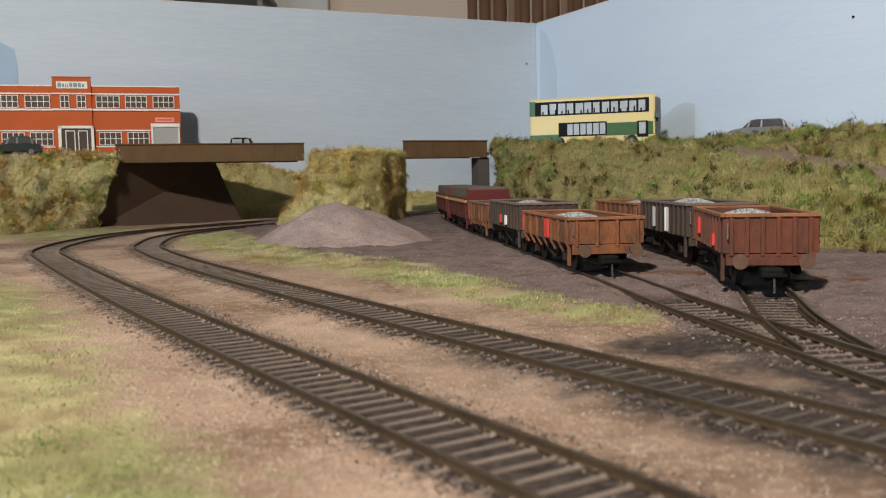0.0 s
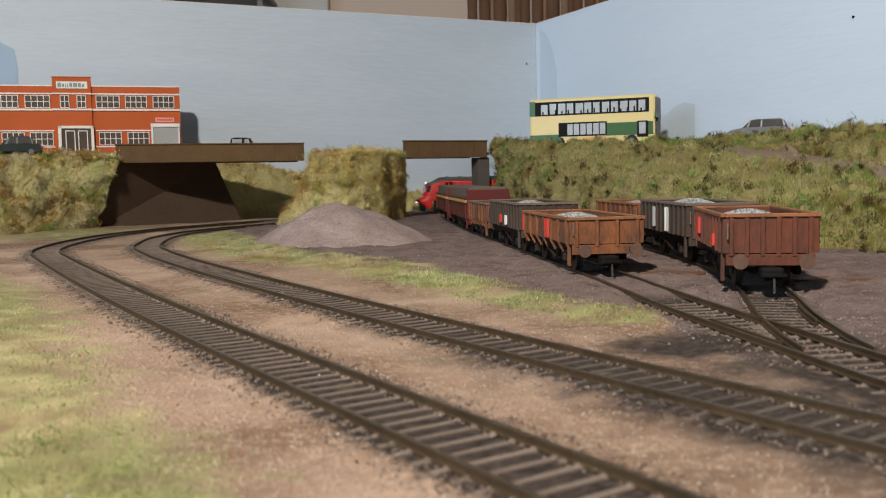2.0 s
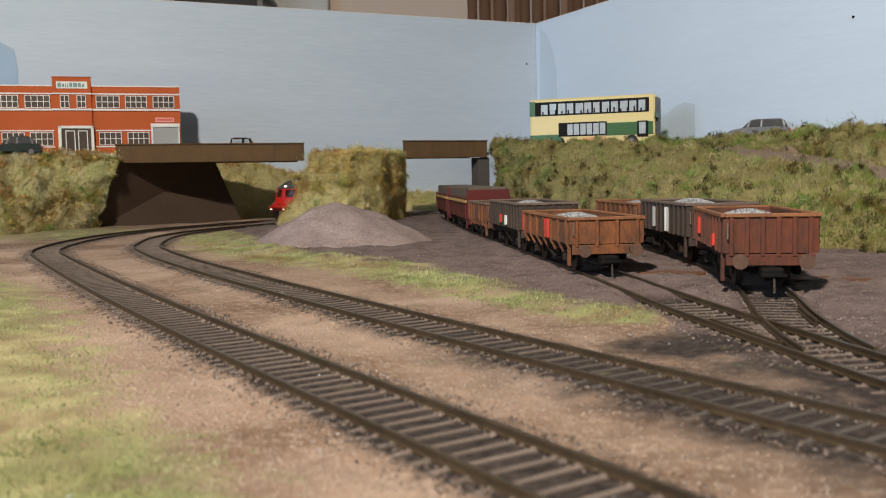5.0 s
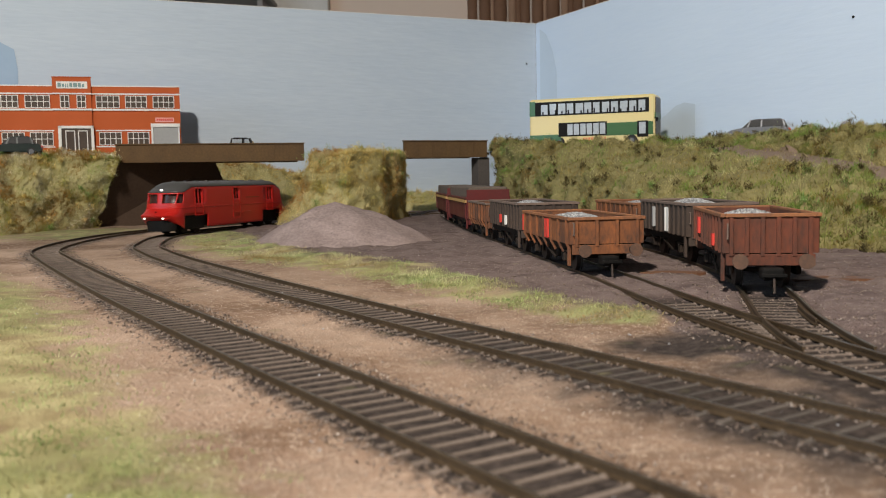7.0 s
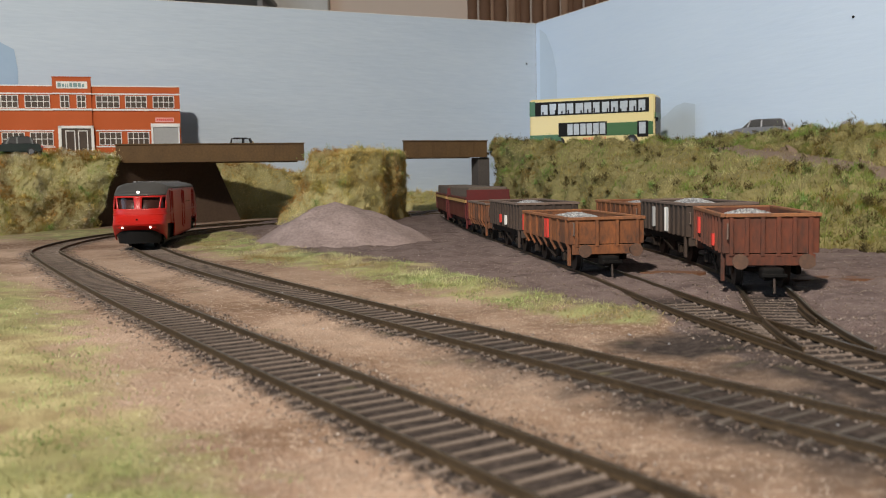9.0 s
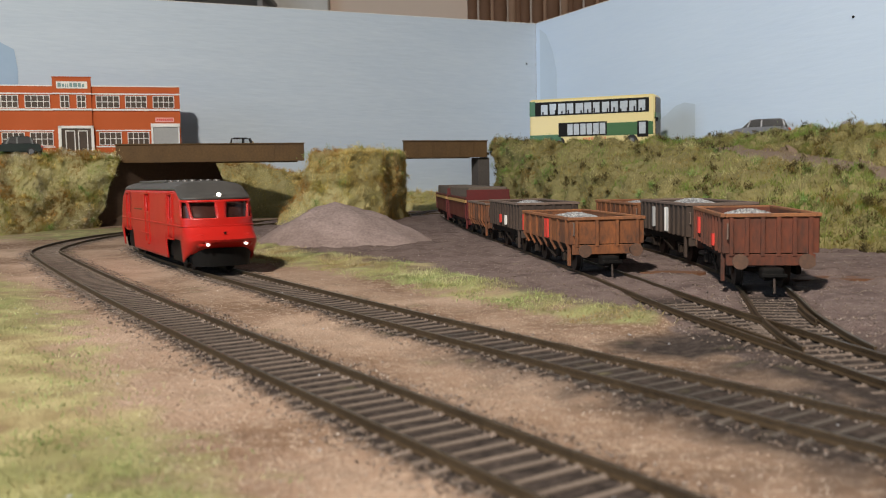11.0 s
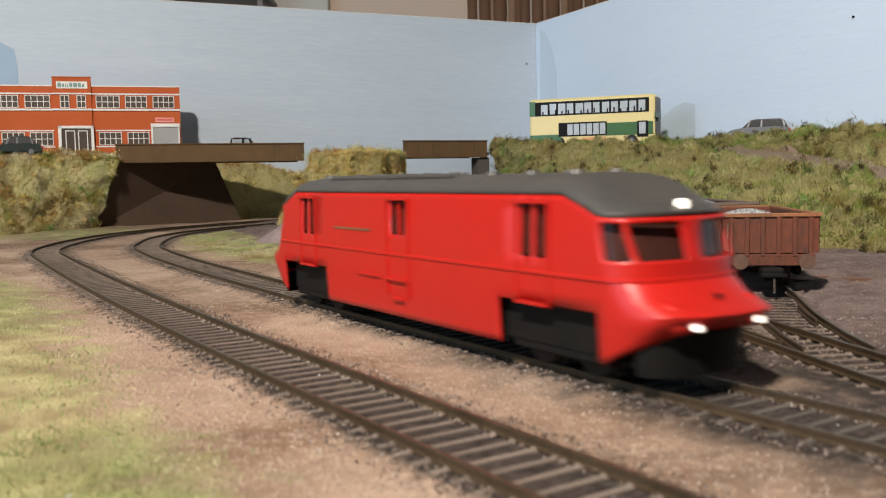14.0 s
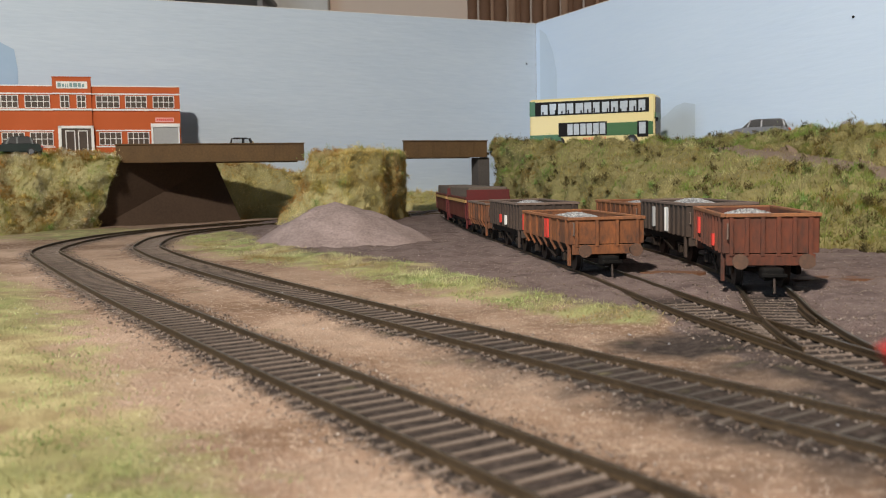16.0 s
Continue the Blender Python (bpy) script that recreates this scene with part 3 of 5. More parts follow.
tagged(part("wall_panel", box(-1.6, -0.288, 2.40, 2.448, -0.9, 1.75, 0.002), M_WHITE), "white painted door panel in the room behind", "panel", kind="structure")


MARKS = [(0.1283, 1.3513, 0.2128, 24.5), (0.3789, 0.8404, 0.1873, -65.5)]


def build_curtain():
    cur = thing("curtain", "brown and cream striped curtain hanging behind the layout", "curtain")
    x, k = 0.078, 0
    widths = [0.022, 0.009, 0.026, 0.012, 0.030, 0.008, 0.018, 0.014]
    while x < 0.95:
        w = widths[k % 8]
        bm = bmesh.new()
        add_cyl(bm, w * 0.62, 1.25, pose(x + w / 2, 2.43, 0.72), 10)
        smooth(part("fold", bm, M_CURT[(0, 1, 0, 2, 0, 1, 2, 0)[k % 8]], cur))
        x, k = x + w, k + 1
    part("curtain_pole", cyl(0.012, 1.0, pose(0.52, 2.43, 1.35, 0, 90, 0)), M_TIMBER, cur)


build_curtain()
for _x, _y, _z, _t in MARKS:
    tagged(part("board_mark", cyl(0.0011, 0.0012, pose(_x, _y, _z, 90, 0, _t), 7), M_BLACK), "small dark mark on the painted sky board", "mark")
for x0, x1, z0, lab in ((-0.715, -0.56, 0.5195, "black plastic case"), (-0.545, -0.437, 0.508, "black boxy case")):
    c = thing("storage_case", lab + " standing in the room behind", "case")
    part("case_body", box(x0, x1, 2.28, 2.38, z0, z0 + 0.12, 0.006), M_BLACK, c)
    part("case_lid", box(x0 - 0.002, x1 + 0.002, 2.278, 2.382, z0 + 0.121, z0 + 0.14, 0.004), M_BLACK, c)
sh = thing("wall_shelf", "white shelf on the room wall", "shelf")
part("board", box(-0.72, -0.42, 2.26, 2.398, 0.4955, 0.5075, 0.002), M_ROOM, sh)
for x in (-0.69, -0.45):
    part("bracket", box(x, x + 0.015, 2.28, 2.398, 0.44, 0.4955, 0.002), M_ROOM, sh)
lamp = thing("ceiling_lamp", "square white lamp hanging from the ceiling", "lamp")
part("housing", box(-0.43, -0.23, -0.65, -0.45, 0.97, 1.00, 0.01), M_WHITE, lamp)
part("rod", cyl(0.008, 0.75, pose(-0.33, -0.55, 1.375)), M_WHITE, lamp)


# ---------- track ----------
RAIL_TOP = 0.0040


def rail_bm(line, off, i0=0, i1=None):
    bm = bmesh.new()
    prof = [(-0.0007, 0.0021), (0.0007, 0.0021), (0.0007, 0.0024), (0.0002, 0.0025), (0.0002, 0.0033), (0.0004, 0.0034), (0.0004, RAIL_TOP), (-0.0004, RAIL_TOP),
            (-0.0004, 0.0034), (-0.0002, 0.0033), (-0.0002, 0.0025), (-0.0007, 0.0024)]
    prev = None
    for x, y, h in line[i0:i1:2]:
        ring = [bm.verts.new((x + (off + u) * math.cos(h), y - (off + u) * math.sin(h), z)) for u, z in prof]
        if prev:
            for k in range(12):
                f = bm.faces.new((prev[k], prev[k - 1], ring[k - 1], ring[k]))
                f.material_index = 1 if k == 7 else 0
        else:
            bm.faces.new(ring)
        prev = ring
    bm.faces.new(prev[::-1])
    bmesh.ops.recalc_face_normals(bm, faces=bm.faces)
    return bm


SLEEPER_BM = box(-0.0126, 0.0126, -0.00098, 0.00098, -0.0018, 0.0022, 0.0, 0.0002)
for _o in (-0.00865, 0.00865):
    for _a, _b in ((-0.0015, -0.0006), (0.0006, 0.0015)):
        add_box(SLEEPER_BM, _o + _a, _o + _b, -0.0005, 0.0005, 0.0021, 0.0026, 0.0, 0.0002)
SLEEPER_ME = bpy.data.meshes.new("sleeper")
SLEEPER_BM.to_mesh(SLEEPER_ME)
SLEEPER_BM.free()
SLEEPER_ME.materials.append(M_SLEEPER)
SLEEPER_DARK_ME = SLEEPER_ME.copy()
SLEEPER_DARK_ME.materials.clear()
SLEEPER_DARK_ME.materials.append(M_OILED)


def build_track(label, line, pitch, i0=0, i1=None, rails=(-0.00865, 0.00865), dip=0.0, ys=(-9, 9), dusty=-9):
    tr = thing("railway_track", label, "track")
    for off in rails:
        r = part("rail", rail_bm(line, off, i0, i1), M_RAIL, tr)
        r.data.materials.append(M_RAILTOP)
    w = np.concatenate([[0], np.cumsum(np.hypot(*np.diff(line[:, :2], axis=0).T))])
    for s in np.arange(0, w[-1], pitch):
        x, y, h = (float(np.interp(s, w, line[:, i])) for i in range(3))
        if not ys[0] < y < ys[1]:
            continue
        o = new("sleeper", SLEEPER_DARK_ME if y + random.uniform(-0.03, 0.03) < dusty else SLEEPER_ME)
        o.matrix_world = pose(x, y, -dip, 0, 0, -math.degrees(h) + random.uniform(-1.0, 1.0))
        o.parent = tr
    return tr


build_track("curved double main line track, the outer line, dark rusty rails", OUTER, 0.0056, ys=(0.02, 1.19))
build_track("curved double main line track, the inner line, dark rusty rails", INNER, 0.0056, ys=(0.02, 1.19), dusty=0.235)
build_track("half-buried siding track in the stone yard", SIDING_A, 0.0062, dip=0.0004, ys=(0, 0.315))
build_track("siding track branching off at a turnout", SIDING_B, 0.0062, i0=4, dip=0.0005, ys=(0.245, 0.325))


def build_check_rail():
    """The short guard rail beside the turnout's crossing."""
    ck = thing("check_rail", "short rusty guard rail of the turnout", "rail")
    seg = SIDING_B[(SIDING_B[:, 1] > 0.262) & (SIDING_B[:, 1] < 0.296)]
    part("rail", rail_bm(seg, 0.0062), M_RAIL, ck)
    seg = SIDING_A[(SIDING_A[:, 1] > 0.226) & (SIDING_A[:, 1] < 0.27)]
    part("rail", rail_bm(seg, -0.0062), M_RAIL, ck)


build_check_rail()


def scatter():
    """Ballast chips beside the rails, grit and grass on the ground."""
    pts = []
    for line, n, lo, hi in ((OUTER, 8000, 0.0098, 0.0185), (INNER, 6000, 0.0098, 0.0180), (OUTER, 2500, 0.0062, 0.0082), (INNER, 2500, 0.0062, 0.0082)):
        vis = line[(line[:, 1] > 0.05) & (line[:, 1] < 1.05)]
        k = RNG.integers(0, len(vis), n)
        o = RNG.uniform(lo, hi, n) * RNG.choice([-1, 1], n)
        j = RNG.uniform(-0.002, 0.002, n)
        x = vis[k, 0] + o * np.cos(vis[k, 2]) + j * np.sin(vis[k, 2])
        y = vis[k, 1] - o * np.sin(vis[k, 2]) + j * np.cos(vis[k, 2])
        pts.append(np.column_stack([x, y, ground_z(x, y) + 0.0003]))
    p = np.vstack(pts)
    tagged(soup("ballast_chips", chips(p, 0.0008), 4, M_CHIP), "loose grey-brown ballast chips along the rails", "ballast", kind="stuff")
    n = 52000
    y = 0.07 * (0.95 / 0.07) ** RNG.uniform(0, 1, n)
    x = RNG.uniform(-0.55, 0.55, n) * (y + 0.06)
    front, strip, yard, dark = zones(x, y)
    dm = np.minimum(near_line(x, y, INNER), near_line(x, y, OUTER))
    ok = (front < 0.6) & (yard < 0.5) & (dm > 0.013) & (dark < 0.45)
    p = np.column_stack([x, y, ground_z(x, y)])[ok]
    tagged(soup("scattered_grit", chips(p, 0.00048), 4, M_GRIT), "fine sandy grit scattered on the ground", "grit", kind="stuff")
    p = np.column_stack([x, y, ground_z(x, y)])[::220]
    tagged(soup("pale_specks", chips(p, 0.0010), 4, M_LOAD), "stray pale stones and glue specks on the ground", "stones", kind="stuff")
    ok = (yard > 0.5) & (strip < 0.5)
    p = np.column_stack([x, y, ground_z(x, y)])[ok]
    tagged(soup("yard_stones", chips(p, 0.0009), 4, M_CHIP), "small stones lying in the yard", "stones", kind="stuff")
    n = 130000
    y = 0.07 * (0.85 / 0.07) ** RNG.uniform(0, 1, n)
    x = RNG.uniform(-0.62, 0.0, n) * (y + 0.08)
    front, strip, yard, dark = zones(x, y)
    thin = np.array([noise.noise(Vector((a * 55, b * 55, 1.0))) for a, b in zip(x, y)])
    ok = front * (0.42 + 1.1 * thin) > RNG.uniform(0, 1, n)
    p = np.column_stack([x, y, ground_z(x, y) - 0.0002])[ok]
    tagged(soup("front_grass", blades(p, 0.0016, 0.00016, 1.3), 3, M_GRASS), "short yellow-green static grass on the ground", "grass", kind="stuff")
    n = 90000
    k = RNG.integers(0, len(STRIP_MID), n)
    x = STRIP_MID[k, 0] + RNG.normal(0, 0.016, n)
    y = STRIP_MID[k, 1] + RNG.normal(0, 0.012, n)
    front, strip, yard, dark = zones(x, y)
    di = near_line(x, y, INNER)
    thin = np.array([noise.noise(Vector((a * 60, b * 60, 4.0))) for a, b in zip(x, y)])
    ok = (strip * (0.48 + 1.1 * thin) > RNG.uniform(0, 1, n)) & (di > 0.018)
    p = np.column_stack([x, y, ground_z(x, y) - 0.0002])[ok]
    tagged(soup("strip_grass", blades(p, 0.0019, 0.00015, 1.2), 3, M_STRIP), "pale green static grass beside the main line", "grass", kind="stuff")


scatter()


# ---------- banks ----------
def bank(name, rows, label, flock, seed, rough=0.006, tufts=26000, bushes=260, steps=(60, 34), bush_mat=None, bare=None, base=None):
    """A scenic bank lofted through rows of stations, with flock and dark clumps on it."""
    g = np.array(rows, float)
    nr, ns = g.shape[:2]
    u, v = np.linspace(0, nr - 1, steps[1]), np.linspace(0, ns - 1, steps[0])

    def along(a, t, axis):
        i = np.clip(np.floor(t).astype(int), 0, a.shape[axis] - 2)
        f = (t - i)
        f = f * f * (3 - 2 * f) * 0.5 + f * 0.5
        sh = [1, 1, 1]
        sh[axis] = -1
        f = f.reshape(sh)
        return np.take(a, i, axis) * (1 - f) + np.take(a, i + 1, axis) * f
    s = along(along(g, u, 0), v, 1)
    du, dv = np.gradient(s, axis=0), np.gradient(s, axis=1)
    nrm = np.cross(dv, du)
    nrm /= np.linalg.norm(nrm, axis=2)[:, :, None] + 1e-12
    if nrm[:, :, 2].mean() < 0:
        nrm = -nrm
    d = np.zeros(s.shape[:2])
    for i in range(s.shape[0]):
        for j in range(s.shape[1]):
            q = Vector(s[i, j])
            d[i, j] = noise.fractal(q * 45 + Vector((seed, 0, 0)), 0.8, 2.0, 5) * rough + noise.noise(q * 160) * rough * 0.5
    fade = np.ones(s.shape[:2])
    fade[0] = 0.15
    uu, vv = np.meshgrid(u, v, indexing="ij")
    road = np.zeros(s.shape[:2], bool)
    for r in bare or ():
        road |= (uu > r[0]) & (uu < r[1]) & (vv > r[2]) & (vv < r[3])
    fade[road] = 0.12
    s = s + nrm * (d * fade)[:, :, None]
    n0, n1 = s.shape[:2]
    i = (np.arange(n0 - 1)[:, None] * n1 + np.arange(n1 - 1)[None]).ravel()
    ob = raw_mesh(name, s.reshape(-1, 3), np.column_stack([i, i + 1, i + n1 + 1, i + n1]).tolist(), base or M_BANK)
    ob.data.materials.append(M_ROADTOP)
    flat = road[:-1, :-1].ravel()
    for q in ob.data.polygons:
        q.use_smooth = True
        q.material_index = 1 if flat[q.index] else 0
    tagged(ob, label, "embankment", kind="structure")
    a = RNG.uniform(0, n0 - 1.001, tufts), RNG.uniform(0, n1 - 1.001, tufts)
    k, l = a[0].astype(int), a[1].astype(int)
    fu, fv = (a[0] - k)[:, None], (a[1] - l)[:, None]
    p = (s[k, l] * (1 - fu) + s[k + 1, l] * fu) * (1 - fv) + (s[k, l + 1] * (1 - fu) + s[k + 1, l + 1] * fu) * fv
    nn = nrm[k, l]
    keep = ~road[k, l] | (RNG.uniform(0, 1, tufts) < 0.06)
    p, nn = p[keep], nn[keep]
    k, l = k[keep], l[keep]
    tufts = len(p)
    bl = blades(p - nn * 0.0006, 0.0046, 0.00027, 0.9, nn)
    tagged(soup("flock_grass", bl, 3, flock), "yellow-green flock grass covering the bank", "grass", kind="stuff")
    c = RNG.integers(0, tufts, bushes)
    m = 60
    r = RNG.uniform(0.0015, 0.0055, bushes)
    q = (p[c] + nn[c] * 0.0030)[:, None, :] + RNG.normal(0, 0.5, (bushes, m, 3)) * r[:, None, None]
    tagged(soup("flock_clumps", blades(q.reshape(-1, 3), 0.0030, 0.00042, 2.5), 3, bush_mat or M_BUSH), "dark brown-green twiggy clumps on the bank", "bushes", kind="stuff")
    c = RNG.integers(0, tufts, bushes // 6)
    q = (p[c] + nn[c] * 0.0026)[:, None, :] + RNG.normal(0, 0.5, (len(c), 90, 3)) * RNG.uniform(0.002, 0.007, len(c))[:, None, None]
    tagged(soup("moss_tufts", blades(q.reshape(-1, 3), 0.0030, 0.00030, 2.0), 3, M_MOSS), "bright green mossy tufts on the bank", "moss", kind="stuff")
    return ob


# right-hand bank: foot, middle, brow, road inner edge, upper bank, sky board
bank("embankment_right", [
    [(0.066, 1.09, -0.004), (0.085, 0.95, -0.004), (0.125, 0.80, -0.004), (0.160, 0.64, -0.004), (0.190, 0.50, -0.004), (0.235, 0.472, -0.004), (0.42, 0.455, -0.004)],
    [(0.066, 1.10, 0.050), (0.093, 0.98, 0.050), (0.142, 0.84, 0.048), (0.185, 0.69, 0.036), (0.222, 0.565, 0.026), (0.262, 0.53, 0.022), (0.43, 0.50, 0.015)],
    [(0.066, 1.115, 0.090), (0.120, 1.00, 0.0845), (0.205, 0.93, 0.0785), (0.240, 0.82, 0.065), (0.272, 0.70, 0.0515), (0.284, 0.60, 0.0405), (0.44, 0.54, 0.030)],
    [(0.066, 1.16, 0.090), (0.130, 1.045, 0.077), (0.236, 0.965, 0.0745), (0.270, 0.872, 0.0725), (0.312, 0.775, 0.0615), (0.333, 0.69, 0.0505), (0.45, 0.58, 0.031)],
    [(0.068, 1.25, 0.090), (0.140, 1.14, 0.077), (0.254, 1.04, 0.0745), (0.283, 0.900, 0.0805), (0.324, 0.812, 0.0805), (0.352, 0.735, 0.079), (0.47, 0.64, 0.074)],
    [(0.070, 1.32, 0.090), (0.165, 1.28, 0.078), (0.272, 1.07, 0.0750), (0.310, 0.985, 0.0815), (0.372, 0.85, 0.082), (0.412, 0.762, 0.083), (0.49, 0.59, 0.075)],
], "tall grassy model embankment with dark clumps", M_FLOCK, 1.0, rough=0.0085, tufts=260000, bushes=420, steps=(170, 100), bare=[(2.15, 3.05, 2.7, 7)])
bank("embankment_left", [
    [(-0.62, 0.60, -0.004), (-0.50, 0.70, -0.004), (-0.40, 0.80, -0.004), (-0.385, 0.88, -0.004), (-0.366, 0.948, -0.004)],
    [(-0.64, 0.66, 0.035), (-0.52, 0.75, 0.035), (-0.425, 0.835, 0.034), (-0.392, 0.90, 0.034), (-0.350, 0.946, 0.036)],
    [(-0.66, 0.72, 0.066), (-0.54, 0.80, 0.068), (-0.435, 0.885, 0.070), (-0.396, 0.925, 0.0775), (-0.333, 0.943, 0.074)],
    [(-0.70, 0.80, 0.074), (-0.58, 0.86, 0.076), (-0.46, 0.95, 0.0775), (-0.405, 0.97, 0.0775), (-0.345, 0.975, 0.0765)],
    [(-0.78, 0.92, 0.074), (-0.66, 0.99, 0.076), (-0.53, 1.04, 0.0775), (-0.43, 1.08, 0.0775), (-0.345, 1.12, 0.0765)],
], "grassy model embankment below the factory", M_FLOCK3, 5.0, tufts=110000, bushes=160, steps=(70, 44), bush_mat=M_FLOCK2, base=M_BANK2)
bank("embankment_middle", [
    [(-0.118, 0.955, -0.004), (-0.166, 0.885, -0.004), (-0.140, 0.872, -0.004), (-0.095, 0.875, -0.004), (-0.060, 0.915, -0.004), (-0.050, 0.965, -0.004), (-0.038, 1.03, -0.004)],
    [(-0.108, 0.955, 0.042), (-0.141, 0.895, 0.040), (-0.122, 0.888, 0.042), (-0.090, 0.888, 0.044), (-0.061, 0.925, 0.044), (-0.052, 0.970, 0.044), (-0.041, 1.03, 0.042)],
    [(-0.100, 0.955, 0.073), (-0.129, 0.905, 0.072), (-0.115, 0.900, 0.0735), (-0.090, 0.900, 0.074), (-0.064, 0.935, 0.075), (-0.053, 0.975, 0.075), (-0.043, 1.03, 0.074)],
    [(-0.098, 0.960, 0.073), (-0.105, 0.940, 0.073), (-0.098, 0.940, 0.074), (-0.085, 0.945, 0.075), (-0.072, 0.960, 0.075), (-0.062, 0.985, 0.075), (-0.050, 1.03, 0.074)],
    [(-0.106, 0.962, -0.004), (-0.104, 0.965, -0.004), (-0.094, 0.975, -0.004), (-0.080, 0.988, -0.004), (-0.070, 1.005, -0.004), (-0.062, 1.018, -0.004), (-0.050, 1.035, -0.004)],
], "steep ochre-green model hill between the bridges", M_FLOCK2, 9.0, rough=0.005, tufts=90000, bushes=110, steps=(70, 46), bush_mat=M_FLOCK2, base=M_BANK2)
bank("embankment_far", [
    [(-0.285, 1.05, -0.004), (-0.235, 1.105, -0.004), (-0.17, 1.165, -0.004), (-0.08, 1.205, -0.004), (0.03, 1.225, -0.004)],
    [(-0.29, 1.07, 0.045), (-0.243, 1.118, 0.042), (-0.18, 1.173, 0.028), (-0.08, 1.22, 0.016), (0.03, 1.24, 0.014)],
    [(-0.295, 1.09, 0.074), (-0.25, 1.128, 0.070), (-0.185, 1.185, 0.052), (-0.08, 1.235, 0.026), (0.03, 1.26, 0.022)],
    [(-0.30, 1.15, 0.076), (-0.26, 1.168, 0.074), (-0.19, 1.205, 0.056), (-0.08, 1.255, 0.028), (0.03, 1.305, 0.023)],
], "autumn-coloured bank below the sky board", M_FLOCK2, 13.0, rough=0.005, tufts=36000, bushes=80, steps=(60, 24), bush_mat=M_FLOCK2, base=M_BANK2)


def build_heap():
    bm = bmesh.new()
    n, m = 72, 22
    c = bm.verts.new((-0.0765, 0.645, 0.0318))
    prev = None
    for i in range(1, m + 1):
        r = i / m
        ring = []
        for k in range(n):
            a = 2 * math.pi * k / n
            rx = 0.074 if math.cos(a) > 0 else 0.062
            x, y = -0.0765 + rx * r * math.cos(a), 0.645 + 0.064 * r * math.sin(a)
            z = 0.0345 * (1 - r ** 1.12) - 0.0035 * math.exp(-(r / 0.26) ** 2) + noise.fractal(Vector((x * 60, y * 60, 2.0)), 1.0, 2.0, 4) * 0.0022 * min(1, 3 * r) + 0.0008
            ring.append(bm.verts.new((x, y, z if i < m else -0.002)))
        for k in range(n):
            if prev:
                bm.faces.new((prev[k - 1], ring[k - 1], ring[k], prev[k]))
            else:
                bm.faces.new((c, ring[k - 1], ring[k]))
        prev = ring
    ob = part("gravel_mound", bm, M_HEAP)
    smooth(ob, 180)
    tagged(ob, "conical heap of pinkish-grey crushed stone", "heap")
    n = 2600
    a, r = RNG.uniform(0, 2 * np.pi, n), np.sqrt(RNG.uniform(0, 1.25, n))
    x, y = -0.0765 + 0.068 * r * np.cos(a), 0.645 + 0.064 * r * np.sin(a)
    z = np.maximum(0.0345 * (1 - r ** 1.12) - 0.0035 * np.exp(-(r / 0.26) ** 2), 0) + 0.001
    tagged(soup("heap_stones", chips(np.column_stack([x, y, z]), 0.0008), 4, M_HEAP), "loose crushed stones on the heap", "stones", kind="stuff")


build_heap()


def wagon_half_shade(x, y, rx, ry, turn):
    """A thin red-brown plate on the yard that stands for a wagon's warm half-shadow."""
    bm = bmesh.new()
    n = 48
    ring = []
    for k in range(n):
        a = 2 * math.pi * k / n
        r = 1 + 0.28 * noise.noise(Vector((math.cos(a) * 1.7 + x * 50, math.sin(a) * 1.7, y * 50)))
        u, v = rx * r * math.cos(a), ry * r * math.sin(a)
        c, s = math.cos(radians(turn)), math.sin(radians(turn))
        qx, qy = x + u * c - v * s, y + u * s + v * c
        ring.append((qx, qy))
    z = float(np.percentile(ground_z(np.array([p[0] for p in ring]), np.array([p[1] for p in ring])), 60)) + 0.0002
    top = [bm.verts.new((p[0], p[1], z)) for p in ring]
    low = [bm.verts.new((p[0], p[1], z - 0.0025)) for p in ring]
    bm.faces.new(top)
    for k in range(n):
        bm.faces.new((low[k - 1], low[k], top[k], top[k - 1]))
    tagged(part("wagon_half_shade", bm, M_HALFSHADE), "thin red-brown patch laid as the half-shadow beside a wagon", "stain")


# Half-shadows of the two front wagons, laid on the yard as coloured plates.
wagon_half_shade(0.160, 0.368, 0.020, 0.0075, -8)
wagon_half_shade(0.101, 0.397, 0.013, 0.006, -10)


# ---------- bridges ----------
def build_girder(name_label, a, b, z0, z1, depth):
    a, b = Vector(a), Vector(b)
    L = (b - a).length
    ang = math.degrees(math.atan2(b.y - a.y, b.x - a.x))
    br = thing("bridge", name_label, "bridge", pose(a.x, a.y, 0, 0, 0, ang))
    part("girder_web", box(0, L, 0, 0.003, z0 + 0.0006, z1 - 0.0012), M_GIRDER, br)
    part("top_flange", box(-0.0006, L + 0.0006, -0.0014, 0.0044, z1 - 0.0012, z1, 0.0002), M_GIRDER, br)
    part("bottom_flange", box(0, L, -0.0008, 0.0040, z0, z0 + 0.0006), M_GIRDER, br)
    n = max(2, round(L / 0.0165))
    for i in range(n + 1):
        x = min(max(i * L / n, 0.0006), L - 0.0006)
        part("stiffener", box(x - 0.0004, x + 0.0004, -0.0004, 0.0, z0 + 0.0008, z1 - 0.0013), M_GIRDER, br)
    part("deck", box(0.001, L - 0.001, 0.003, depth, z0 + 0.001, z0 + 0.005), M_ROADTOP, br, "earth-coloured road deck")
    part("rear_girder", box(0, L, depth, depth + 0.003, z0, z0 + 0.007), M_GIRDER, br)
    return br


build_girder("rusty brown plate girder bridge over the main line", (-0.3400, 0.950, 0), (-0.1508, 1.0, 0), 0.0688, 0.0885, 0.075)
build_girder("short rusty brown plate girder bridge over the siding", (-0.0425, 1.04, 0), (0.0545, 1.08, 0), 0.0707, 0.0907, 0.05)


